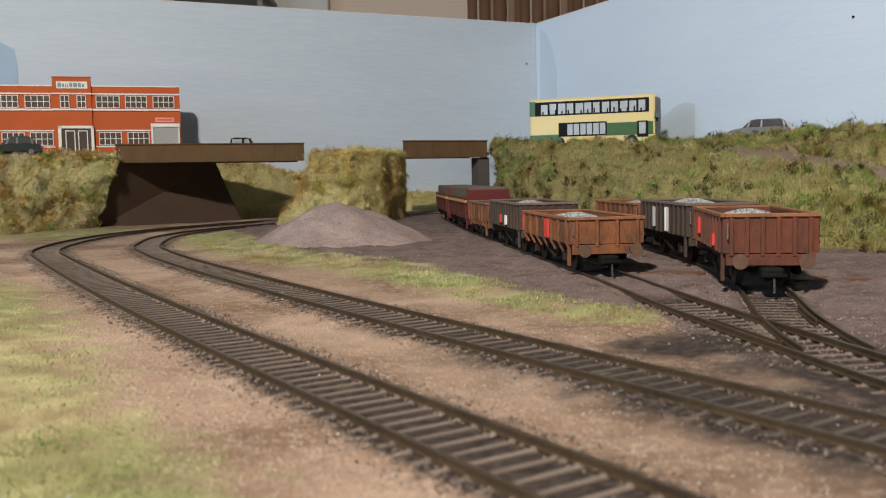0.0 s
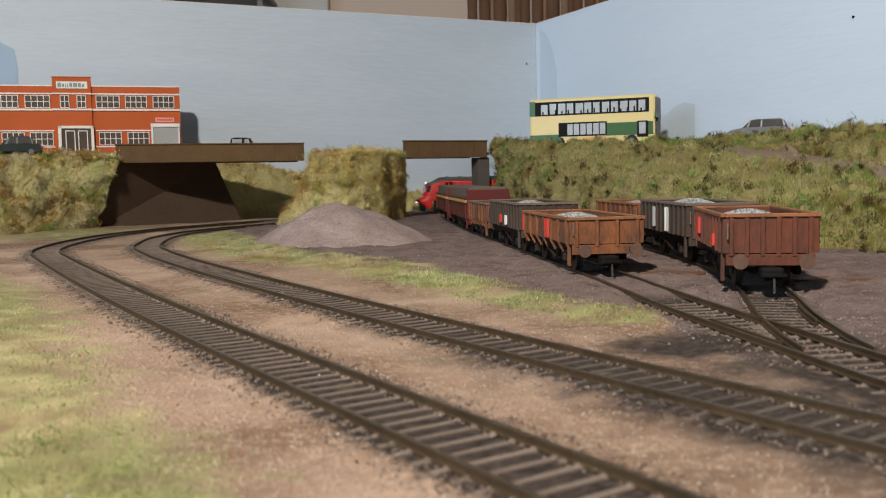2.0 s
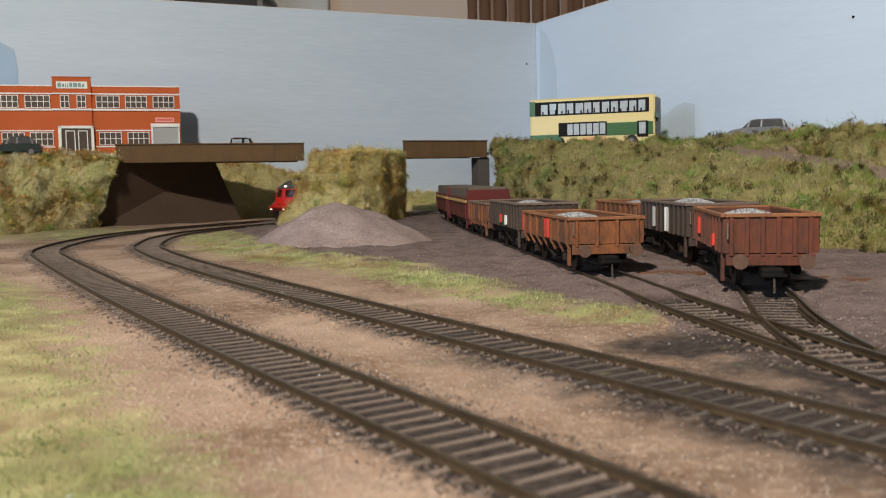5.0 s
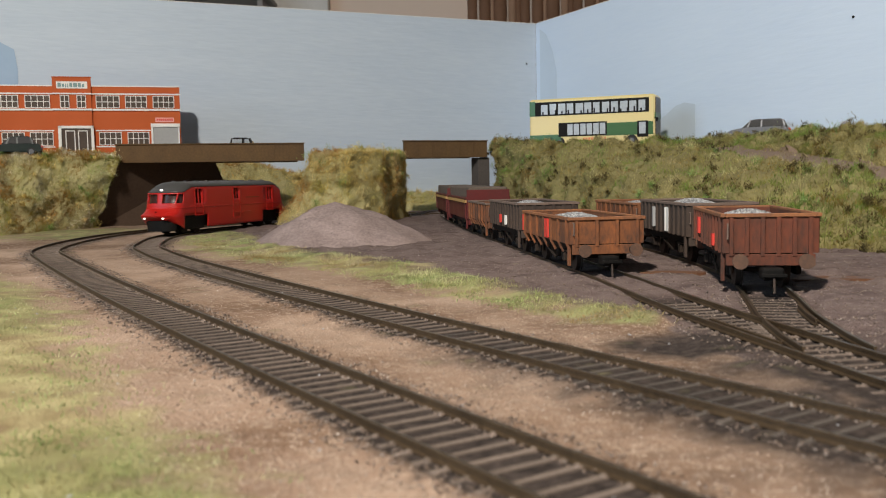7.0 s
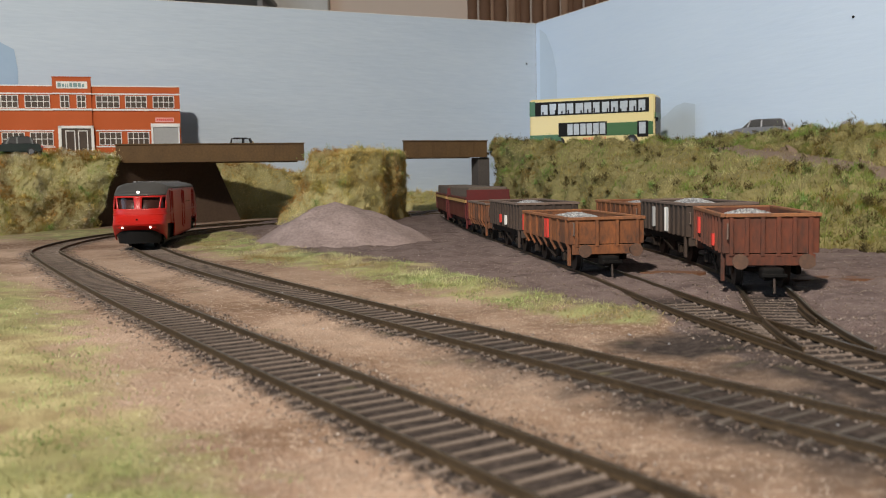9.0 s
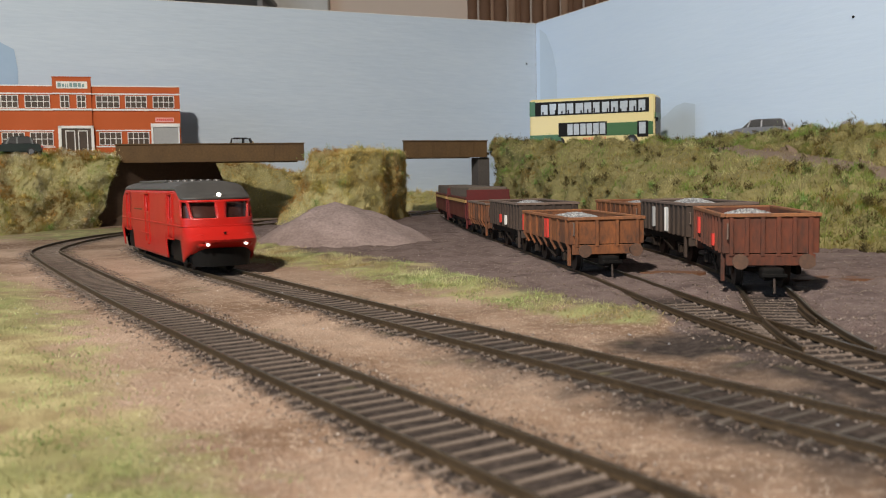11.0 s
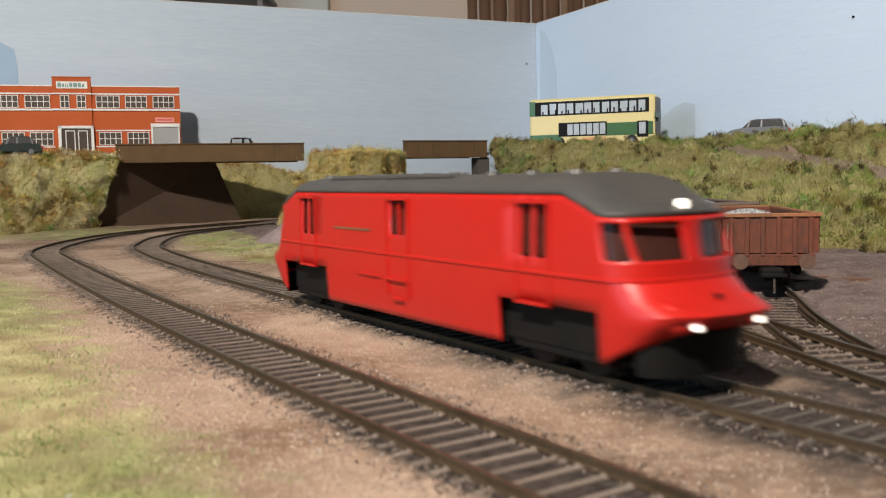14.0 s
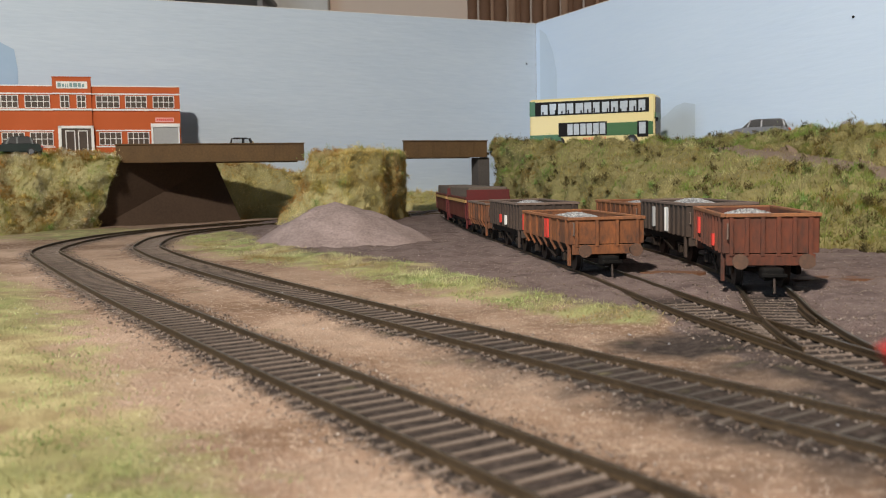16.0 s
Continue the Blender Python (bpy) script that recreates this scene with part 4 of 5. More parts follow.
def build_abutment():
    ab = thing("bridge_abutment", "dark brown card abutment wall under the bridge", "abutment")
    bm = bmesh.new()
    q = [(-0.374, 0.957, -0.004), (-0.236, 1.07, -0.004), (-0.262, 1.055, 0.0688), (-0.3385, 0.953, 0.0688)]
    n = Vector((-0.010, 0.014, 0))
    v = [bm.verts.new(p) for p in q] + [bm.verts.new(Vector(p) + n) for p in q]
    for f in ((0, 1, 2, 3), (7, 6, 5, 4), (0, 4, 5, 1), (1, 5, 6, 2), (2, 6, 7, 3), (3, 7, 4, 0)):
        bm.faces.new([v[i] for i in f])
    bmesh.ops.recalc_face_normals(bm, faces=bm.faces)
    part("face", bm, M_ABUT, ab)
    for p0, p1 in ((q[3], q[2]), (q[0], q[3])):
        p0, p1 = Vector(p0), Vector(p1)
        way = (p1 - p0).to_track_quat("Y", "Z").to_matrix().to_4x4()
        bm = box(-0.0008, 0.0008, 0.0, (p1 - p0).length, -0.0008, 0.0008)
        bm.transform(Matrix.Translation(p0) @ way)
        part("edge_strip", bm, M_ABUT, ab)
    pr = thing("bridge_pier", "dark grey square pier under the short bridge", "pier", pose(0.0505, 1.082, -0.002, 0, 0, 22))
    part("shaft", box(-0.0075, 0.0075, 0.0, 0.02, 0, 0.0725, 0.0006), M_PIER, pr)


build_abutment()


# ---------- factory ----------
def build_factory():
    a, b = Vector((-0.2853, 1.0, 0)), Vector((-0.459, 0.95, 0))
    ang = math.degrees(math.atan2(a.y - b.y, a.x - b.x))
    fa = thing("factory", "two-storey orange-red factory with white bands and many windows", "building", pose(a.x * 1.08, a.y * 1.08, 0.0790, 0, 0, ang) @ Matrix.Scale(1.08, 4))
    K = 0.000568

    def ux(px):
        return (px - 318) * K

    def uz(py):
        return (324.5 - py) * 0.000612 + 0.0474 - 0.077
    W = ux(-75)
    top = uz(153)
    part("wall", box(W, 0, 0, 0.014, -0.003, top - 0.0012), M_BRICK, fa)
    part("parapet", box(W - 0.0004, 0.0004, -0.0006, 0.0146, top - 0.0012, top), M_WHITE, fa, "white parapet coping")
    for y0, y1, d in ((166.5, 168.8, 0.0012), (193.5, 196.5, 0.0016)):
        part("band", box(W, 0.0008, -d, 0.0, uz(y1), uz(y0)), M_WHITE, fa, "white string course")
    for x0, x1 in ((-75, 96), (164, 262)):
        part("band", box(ux(x0), ux(x1), -0.0010, 0.0, uz(232), uz(230)), M_WHITE, fa, "white string course")
    for x0, x1 in ((-75, 96), (164, 262)):
        part("band", box(ux(x0), ux(x1), -0.0010, 0.0, uz(260), uz(258)), M_WHITE, fa, "white string course")
    tw = part("entrance_tower", box(ux(92), ux(159), -0.0028, 0.0, -0.003, uz(140)), M_BRICK, fa)
    part("coping", box(ux(91), ux(160), -0.0034, 0.0006, uz(140), uz(138.6)), M_BRICK, tw)
    part("name_board", box(ux(99), ux(153), -0.0035, -0.0028, uz(159), uz(147)), M_WHITE, tw, "white name board")
    part("band", box(ux(91), ux(160), -0.0042, -0.0028, uz(168.8), uz(166.5)), M_WHITE, tw)
    part("band", box(ux(91), ux(160), -0.0044, -0.0028, uz(196.5), uz(193.5)), M_WHITE, tw)
    x = 101.5
    for w in (6, 4, 2, 2, 5, 7, 5, 4):
        part("letter_bar", box(ux(x), ux(x + w), -0.0037, -0.0035, uz(156.5 if w > 2 else 157), uz(149.5 if w > 4 else 151)), M_TEAL, tw, "grey-teal lettering")
        x += w + 1.6

    def window(x0, x1, y0, y1, nx, ny, front=0.0):
        wn = part("window", box(ux(x0), ux(x1), front - 0.0005, front, uz(y1), uz(y0)), M_WINDARK, fa, "dark window with white glazing bars")
        bm = bmesh.new()
        t = 0.00034
        X0, X1, Z0, Z1 = ux(x0), ux(x1), uz(y1), uz(y0)
        for i in range(nx + 1):
            xx = X0 + (X1 - X0) * i / nx
            add_box(bm, xx - t, xx + t, front - 0.0013, front - 0.0005, Z0, Z1)
        part("glazing_bars", bm, M_WHITE, wn)
        bm = bmesh.new()
        for i in range(ny + 1):
            zz = Z0 + (Z1 - Z0) * i / ny
            add_box(bm, X0 - t, X1 + t, front - 0.0011, front - 0.0006, zz - t, zz + t)
        part("transom_bars", bm, M_WHITE, wn)
    for x0, x1 in ((-58, -16), (-6, 32), (44, 86), (167, 208), (219, 257), (269, 307)):
        window(x0, x1, 171, 191.5, 4, 2)
    for x0, x1 in ((105, 120), (134, 149)):
        window(x0, x1, 171, 191.5, 2, 2, -0.0028)
    for x0, x1 in ((-58, -16), (2, 40), (50, 89), (170, 209), (221, 259)):
        window(x0, x1, 234.5, 256, 4, 2)
    en = part("entrance", box(ux(104), ux(158), -0.0034, -0.0028, -0.002, uz(226)), M_WINDARK, fa, "glazed entrance with white surround")
    for x0, x1, y0, y1 in ((99, 104.5, 223, 276), (156, 161, 223, 276), (99, 161, 223, 227.5)):
        part("surround", box(ux(x0), ux(x1), -0.0052, -0.0028, uz(y1), uz(y0)), M_WHITE, en)
    for x0, x1 in ((111, 128), (133, 150)):
        for u0, u1, y0, y1 in ((x0, x0 + 1.6, 231, 272), (x1 - 1.6, x1, 231, 272), (x0, x1, 231, 232.6)):
            part("door_frame", box(ux(u0), ux(u1), -0.0042, -0.0034, uz(y1), uz(y0)), M_WHITE, en)
    sd = part("roller_shutter", box(ux(267), ux(313), -0.0008, 0.0, -0.002, uz(224)), M_DOORGREY, fa, "grey roller shutter door")
    for i in range(16):
        z = -0.001 + i * (uz(225) + 0.001) / 16
        part("slat", box(ux(267), ux(313), -0.0011, -0.0008, z, z + 0.0012), M_DOORGREY, sd)
    for x0, x1, y0, y1 in ((263.5, 267, 220, 280), (313, 315.5, 220, 280), (263, 317, 219, 225)):
        part("surround", box(ux(x0), ux(x1), -0.0022, 0.0, uz(y1), uz(y0)), M_WHITE, sd)
    sg = part("sign", box(ux(272), ux(306), -0.0008, 0.0, uz(216), uz(208.5)), M_PINK, fa, "small pinkish sign")
    for i in range(8):
        part("letter_bar", box(ux(274 + i * 3.9), ux(276.6 + i * 3.9), -0.0010, -0.0008, uz(214.5), uz(210)), M_SIGNRED, sg)


build_factory()


# ---------- road vehicles ----------
def car(label, m, body, roof_z=0.0195, length=0.052, width=0.022, estate=False, glass=None):
    c = thing("car", label, "car", m)
    L = length / 2
    tail = -L + (0.002 if estate else 0.006)
    low = [(-L, 0.0055), (-L + 0.0006, 0.0105), (-L + 0.003, 0.0122), (L - 0.016, 0.0118), (L - 0.004, 0.0098), (L, 0.0075), (L - 0.0005, 0.004), (-L + 0.001, 0.004)]

    def slab(prof, w0, w1, name, mt):
        bm = bmesh.new()
        lo = min(z for _, z in prof)
        hi = max(z for _, z in prof)
        rings = []
        for sgn in (-1, 1):
            rings.append([bm.verts.new((x, sgn * (w0 + (w1 - w0) * (z - lo) / (hi - lo)) / 2, z)) for x, z in prof])
        bm.faces.new(rings[0])
        bm.faces.new(rings[1][::-1])
        for k in range(len(prof)):
            bm.faces.new((rings[0][k - 1], rings[0][k], rings[1][k], rings[1][k - 1])[::-1])
        bmesh.ops.recalc_face_normals(bm, faces=bm.faces)
        bmesh.ops.bevel(bm, geom=list(bm.edges), offset=0.0006, segments=2, affect="EDGES")
        return smooth(part(name, bm, mt, c))
    slab(low, width, width * 0.97, "body", body)
    cab = [(tail, 0.0119), (tail + 0.0035, roof_z - 0.001), (tail + 0.007, roof_z), (L - 0.026, roof_z), (L - 0.022, roof_z - 0.0008), (L - 0.014, 0.0117)]
    slab(cab, width * 0.94, width * 0.76, "glasshouse", glass or M_CARGLASS)
    slab([(tail + 0.0035, roof_z - 0.0012), (tail + 0.006, roof_z + 0.0003), (L - 0.026, roof_z + 0.0003), (L - 0.0225, roof_z - 0.0010)], width * 0.80, width * 0.74, "roof", body)
    for x in (tail + 0.0015, -0.004, L - 0.020):
        for s in (-1, 1):
            bm = bmesh.new()
            lean = 0.0028 if x > 0 else (-0.002 if x < -0.01 else 0)
            pts = [(x, s * width * 0.475, 0.0119), (x + 0.0016, s * width * 0.475, 0.0119), (x + 0.0014 - lean, s * width * 0.388, roof_z - 0.0004), (x - lean, s * width * 0.388, roof_z - 0.0004)]
            v = [bm.verts.new(p) for p in pts] + [bm.verts.new((p[0], p[1] - s * 0.0006, p[2])) for p in pts]
            for f in ((0, 1, 2, 3), (7, 6, 5, 4), (0, 4, 5, 1), (1, 5, 6, 2), (2, 6, 7, 3), (3, 7, 4, 0)):
                bm.faces.new([v[i] for i in f])
            bmesh.ops.recalc_face_normals(bm, faces=bm.faces)
            part("pillar", bm, body, c)
    for x in (-L + 0.0098, L - 0.0105):
        for s in (-1, 1):
            w = part("wheel", cyl(0.0042, 0.0026, pose(x, s * (width / 2 - 0.0010), 0.0042, 90, 0, 0), 20), M_TYRE, c)
            part("hub", cyl(0.0024, 0.0005, pose(x, s * (width / 2 + 0.0005), 0.0042, 90, 0, 0), 14), M_CARSILVER, w)
    for s in (-1, 1):
        part("tail_light", box(-L - 0.0002, -L + 0.001, s * width * 0.40 - 0.0014, s * width * 0.40 + 0.0014, 0.0080, 0.0105, 0.0003), M_SIGNRED, c)
        part("headlight", box(L - 0.0022, L + 0.0001, s * width * 0.36 - 0.002, s * width * 0.36 + 0.002, 0.0066, 0.0086, 0.0003), M_PANE, c)
    return c


car("dark green hatchback parked before the factory", pose(-0.4385, 0.936, 0.0775, 0, 0, 200), M_CARGREEN)
car("black car on the bridge behind the girder", pose(-0.218, 1.018, 0.0738, 0, 0, 16), M_CARDARK, roof_z=0.0215, glass=M_CLEAR)
car("silver estate car behind the upper bank", pose(0.3160, 0.905, 0.0795, 0, 0, 156), M_CARSILVER, estate=True, length=0.058, width=0.023)


def build_bus():
    L, W, H = 0.1425, 0.033, 0.0560
    bus = thing("double_decker_bus", "green and cream double-decker bus standing on the bank", "bus", pose(0.1735, 1.031, 0.0780, 0, 0, -23.5))
    x0 = -L / 2
    part("body", box(x0, L / 2, -W / 2, W / 2, 0.004, H, 0.0022), M_CREAM, bus)
    y = -W / 2

    def panel(name, xa, xb, za, zb, mt, d=0.0005, label="", parent=None):
        return part(name, box(x0 + xa * L, x0 + xb * L, y - d, y + 0.0004, za, zb), mt, parent or bus, label)
    panel("lower_panel", 0.62, 0.985, 0.0125, 0.0265, M_GREEN, 0.0004, "green lower side panel")
    panel("rear_lower_panel", 0.004, 0.26, 0.004, 0.0155, M_GREEN, 0.0004, "green rear quarter")
    panel("rear_upper_panel", 0.004, 0.05, 0.037, 0.0535, M_GREEN, 0.0004, "green rear corner")
    up = panel("upper_window_band", 0.05, 0.955, 0.037, 0.0525, M_BLACK, 0.0006, "black upper window band")
    lo = panel("lower_window_band", 0.27 * 0.9, 0.63, 0.0130, 0.0285, M_BLACK, 0.0006, "black lower window band")
    for i in range(12):
        a = 0.10 + i * 0.0705
        panel("pane", a, a + RNG.uniform(0.048, 0.062), 0.0385, 0.0505 - RNG.uniform(0, 0.0012), M_PANE, 0.0008, "", up)
    for i in range(6):
        a = 0.315 + i * 0.052
        panel("pane", a, a + 0.043, 0.0146, 0.0268, M_PANE, 0.0008, "", lo)
    for i in range(16):
        a = 0.11 + i * 0.052
        part("seat_back", box(x0 + a * L, x0 + (a + 0.012) * L, y - 0.0010, y - 0.0008, 0.0385, 0.0415 + 0.001 * (i % 3)), M_BLACK, bus)
    dr = panel("door", 0.865, 0.95, 0.010, 0.0275, M_BLACK, 0.0007, "dark front door")
    panel("pane", 0.88, 0.93, 0.0135, 0.026, M_PANE, 0.0009, "", dr)
    for i in range(9):
        panel("letter_bar", 0.44 + i * 0.021, 0.454 + i * 0.021, 0.0078, 0.0112, M_ORANGE, 0.0003, "orange lettering")
    for z0, z1 in ((0.036, 0.053), (0.010, 0.029)):
        part("windscreen", box(L / 2 - 0.0005, L / 2 + 0.0006, -W / 2 + 0.002, W / 2 - 0.002, z0, z1, 0.0004), M_WINDARK, bus)
    part("front_panel", box(L / 2 - 0.0005, L / 2 + 0.0007, -W / 2 + 0.001, W / 2 - 0.001, 0.029, 0.036), M_GREEN, bus)
    part("mirror", box(L / 2 + 0.001, L / 2 + 0.0035, -W / 2 - 0.0022, -W / 2 - 0.0008, 0.026, 0.0305, 0.0004), M_BLACK, bus)
    part("mirror_arm", box(L / 2 - 0.001, L / 2 + 0.0025, -W / 2 - 0.001, -W / 2 + 0.001, 0.0300, 0.0306), M_BLACK, bus)
    for x in (-0.036, 0.046):
        for s in (-1, 1):
            w = part("wheel", cyl(0.0064, 0.004, pose(x, s * (W / 2 - 0.0018), 0.0064, 90, 0, 0), 20), M_TYRE, bus)
            part("hub", cyl(0.003, 0.0006, pose(x, s * (W / 2 + 0.0004), 0.0064, 90, 0, 0), 14), M_CARSILVER, w)


build_bus()


# ---------- wagons ----------
def wheel_bm(r=0.0062):
    bm = bmesh.new()
    add_cyl(bm, r, 0.0022, pose(0, 0, 0, 90, 0, 0), 24)
    add_cyl(bm, r + 0.0009, 0.0006, pose(0, 0.0012, 0, 90, 0, 0), 24)
    add_cyl(bm, 0.0016, 0.0032, pose(0, 0, 0, 90, 0, 0), 12)
    return bm


def stone_load(parent, L, W, z, peak):
    """A heaped load of pale stone inside a wagon."""
    n = 3600
    a, r = RNG.uniform(0, 2 * np.pi, n), np.sqrt(RNG.uniform(0, 1, n))
    x, y = 0.47 * L * r * np.cos(a), 0.44 * W * r * np.sin(a)
    zz = z + peak * np.clip(1 - (r / 0.95) ** 1.6, 0, 1)
    ob = soup("stone_load", chips(np.column_stack([x, y, zz]), 0.00135), 4, M_LOAD)
    ob.parent = parent
    tagged(ob, "heaped pale grey stone load")
    bm = bmesh.new()
    c = bm.verts.new((0, 0, z + peak * 0.93))
    rings = []
    for k in (0.4, 0.7, 1.0):
        rings.append([bm.verts.new((0.48 * L * k * math.cos(t * math.pi / 12), 0.45 * W * k * math.sin(t * math.pi / 12), z + peak * 0.93 * max(0, 1 - (k / 0.95) ** 1.6))) for t in range(24)])
    for t in range(24):
        bm.faces.new((c, rings[0][t - 1], rings[0][t]))
        for q in (0, 1):
            bm.faces.new((rings[q][t - 1], rings[q + 1][t - 1], rings[q + 1][t], rings[q][t]))
    part("load_bed", bm, M_LOAD, parent)


def wagon(label, m, L, z_bot, z_top, paint, rim, ribs_side, ribs_end, W=0.0335, load=0.0, signs=(), group="", stripe=False, slope_struts=False):
    """An open wagon on the rails; its front end looks to -x in its own space, the floor of the rails at 0."""
    w = thing("open_wagon", label, "wagon", m, group)
    h, t = L / 2, 0.0010
    bm = bmesh.new()
    for x0, x1, y0, y1, z0, z1 in ((-h, h, -W / 2, -W / 2 + t, z_bot, z_top), (-h, h, W / 2 - t, W / 2, z_bot, z_top),
                                   (-h, -h + t, -W / 2 + t, W / 2 - t, z_bot, z_top), (h - t, h, -W / 2 + t, W / 2 - t, z_bot, z_top),
                                   (-h + t, h - t, -W / 2 + t, W / 2 - t, z_bot, z_bot + t)):
        add_box(bm, x0, x1, y0, y1, z0, z1)
    part("body", bm, paint, w)
    bm = bmesh.new()
    o, rz = 0.0008, 0.0014
    for x0, x1, y0, y1 in ((-h - o, h + o, -W / 2 - o, -W / 2 + t), (-h - o, h + o, W / 2 - t, W / 2 + o), (-h - o, -h + t, -W / 2 + t, W / 2 - t), (h - t, h + o, -W / 2 + t, W / 2 - t)):
        add_box(bm, x0, x1, y0, y1, z_top - rz * 0.4, z_top + rz * 0.6, 0.0002)
    part("top_rim", bm, rim, w, "rusty worn top rim")
    for i in range(ribs_side):
        x = -h + 0.004 + (L - 0.008) * i / (ribs_side - 1)
        for s in (-1, 1):
            y0, y1 = sorted((s * W / 2, s * (W / 2 + 0.0010)))
            part("side_rib", box(x - 0.0006, x + 0.0006, y0, y1, z_bot, z_top - rz * 0.4), paint, w)
    for i in range(ribs_end):
        y = -W / 2 + 0.003 + (W - 0.006) * i / max(1, ribs_end - 1)
        for s in (-1, 1):
            x0, x1 = sorted((s * h, s * (h + 0.0010)))
            part("end_rib", box(x0, x1, y - 0.0007, y + 0.0007, z_bot - 0.001, z_top - rz * 0.4), paint, w)
    if slope_struts:
        for i in range(ribs_side):
            x = -h + 0.004 + (L - 0.008) * i / (ribs_side - 1)
            bm = box(-0.0006, 0.0006, -0.0006, 0.0006, -0.005, 0.0)
            bm.transform(pose(x, W / 2 + 0.0003, z_bot, -28, 0, 0))
            part("strut", bm, paint, w)
    if stripe:
        for s in (-1, 1):
            y0, y1 = sorted((s * W / 2, s * (W / 2 + 0.0013)))
            part("stripe", box(-h, h, y0, y1, z_top - 0.0034, z_top - 0.0012), M_GOLD, w, "faded gold stripe")
        part("sheeted_load", box(-h + 0.0015, h - 0.0015, -W / 2 + 0.0015, W / 2 - 0.0015, z_bot + t, z_top + 0.0085, 0.0008), M_SHEET, w, "dull brown sheeted load")
        part("raised_end", box(-h - 0.0012, -h, -W / 2, W / 2, z_bot, z_top + 0.0065, 0.0003), paint, w, "raised maroon end board")
    if load:
        stone_load(w, L - 2 * t, W - 2 * t, z_top - 0.0035, load)
    for x0, x1, za, zb, mt, lab in signs:
        part("panel_patch", box(x0, x1, W / 2, W / 2 + 0.0013, za, zb), mt, w, lab)
    # underframe
    uf = part("underframe", box(-h + 0.0015, h - 0.0015, -0.0115, 0.0115, z_bot - 0.0032, z_bot), M_GRIME, w)
    for s in (-1, 1):
        y0, y1 = sorted((s * 0.0118, s * 0.0135))
        part("solebar", box(-h + 0.001, h - 0.001, y0, y1, z_bot - 0.0038, z_bot - 0.0004), M_GRIME, uf)
    for e in (-1, 1):
        x0, x1 = sorted((e * (h - 0.0012), e * (h + 0.0006)))
        be = part("buffer_beam", box(x0, x1, -W / 2 + 0.0012, W / 2 - 0.0012, z_bot - 0.0046, z_bot - 0.0004, 0.0002), paint, w)
        for s in (-1, 1):
            bf = part("buffer", cyl(0.0016, 0.005, pose(e * (h + 0.003), s * 0.0114, z_bot - 0.0026, 0, 90, 0), 14), M_GRIME, be)
            smooth(bf)
            smooth(part("buffer_head", cyl(0.0028, 0.0010, pose(e * (h + 0.0058), s * 0.0114, z_bot - 0.0026, 0, 90, 0), 22, None), M_BUFFER, be))
        cp = part("coupling", box(*sorted((e * (h - 0.002), e * (h + 0.0065))), -0.0038, 0.0038, z_bot - 0.0094, z_bot - 0.0050, 0.0007), M_BLACK, w, "black tension-lock coupling")
        part("coupling_bar", box(*sorted((e * (h + 0.0065), e * (h + 0.0085))), -0.0044, 0.0044, z_bot - 0.0082, z_bot - 0.0068, 0.0003), M_BLACK, cp)
        part("coupling_hook", cyl(0.0005, 0.006, pose(e * (h + 0.0078), 0.0, z_bot - 0.0108, 0, 8, 0), 8), M_WHEEL, cp)
    for e in (-1, 1):
        xw = e * (h - 0.019)
        ax = part("axle", cyl(0.0009, 0.020, pose(xw, 0, 0.0102, 90, 0, 0), 10), M_WHEEL, w)
        for s in (-1, 1):
            wb = wheel_bm()
            wb.transform(pose(xw, s * 0.0088, 0.0102, 0, 0, 0 if s < 0 else 180))
            smooth(part("wheel", wb, M_WHEEL, w))
            y0, y1 = sorted((s * 0.0122, s * 0.0130))
            part("axle_guard", box(xw - 0.0042, xw + 0.0042, y0, y1, 0.0085, z_bot - 0.0030, 0, 0.0), M_GRIME, w)
            y0, y1 = sorted((s * 0.0130, s * 0.0148))
            part("axle_box", box(xw - 0.0017, xw + 0.0017, y0, y1, 0.0085, 0.0122, 0.0003), M_GRIME, w)
            part("leaf_spring", box(xw - 0.0052, xw + 0.0052, y0, y1 - 0.0004 * s if s > 0 else y1, 0.0126, 0.0138, 0.0003), M_GRIME, w)
    part("corner_post", box(-h + 0.002, -h + 0.0040, W / 2 - 0.0012, W / 2 + 0.0002, 0.0075, z_bot - 0.0002, 0.0002), paint, w)
    hr = bmesh.new()
    add_cyl(hr, 0.0003, 0.0055, pose(-h - 0.0016, W / 2 - 0.0016, (z_bot + z_top) / 2 + 0.0012), 8)
    for dz in (-0.0026, 0.0026):
        add_cyl(hr, 0.0003, 0.0020, pose(-h - 0.0008, W / 2 - 0.0016, (z_bot + z_top) / 2 + 0.0012 + dz, 0, 90, 0), 8)
    part("handrail", hr, M_RIMDK, w)
    bm = box(-0.017, 0.0, -0.0006, 0.0, -0.0005, 0.0005)
    bm.transform(pose(0.004, 0.0146, z_bot - 0.0042, 0, -14, 0))
    part("brake_lever", bm, M_GRIME, w)
    part("brake_gear", box(-0.007, 0.007, 0.0100, 0.0118, 0.0085, z_bot - 0.0030, 0.0004), M_GRIME, w)
    return w


def place(line, y0, y1):
    """Pose of a wagon whose front is at y0 and back at y1 on a siding."""
    a, b = line_at(line, y0 + 0.012), line_at(line, y1 - 0.012)
    ang = math.degrees(math.atan2(b[1] - a[1], b[0] - a[0]))
    return pose((a[0] + b[0]) / 2, (a[1] + b[1]) / 2, 0.0, 0, 0, ang), math.hypot(b[0] - a[0], b[1] - a[1]) + 0.024


# the side that looks to the main line lies at +y in a wagon's own space
def wagon_on(line, y0, y1, label, *args, **kw):
    m, L = place(line, y0, y1)
    return wagon(label, m, L, *args, **kw)


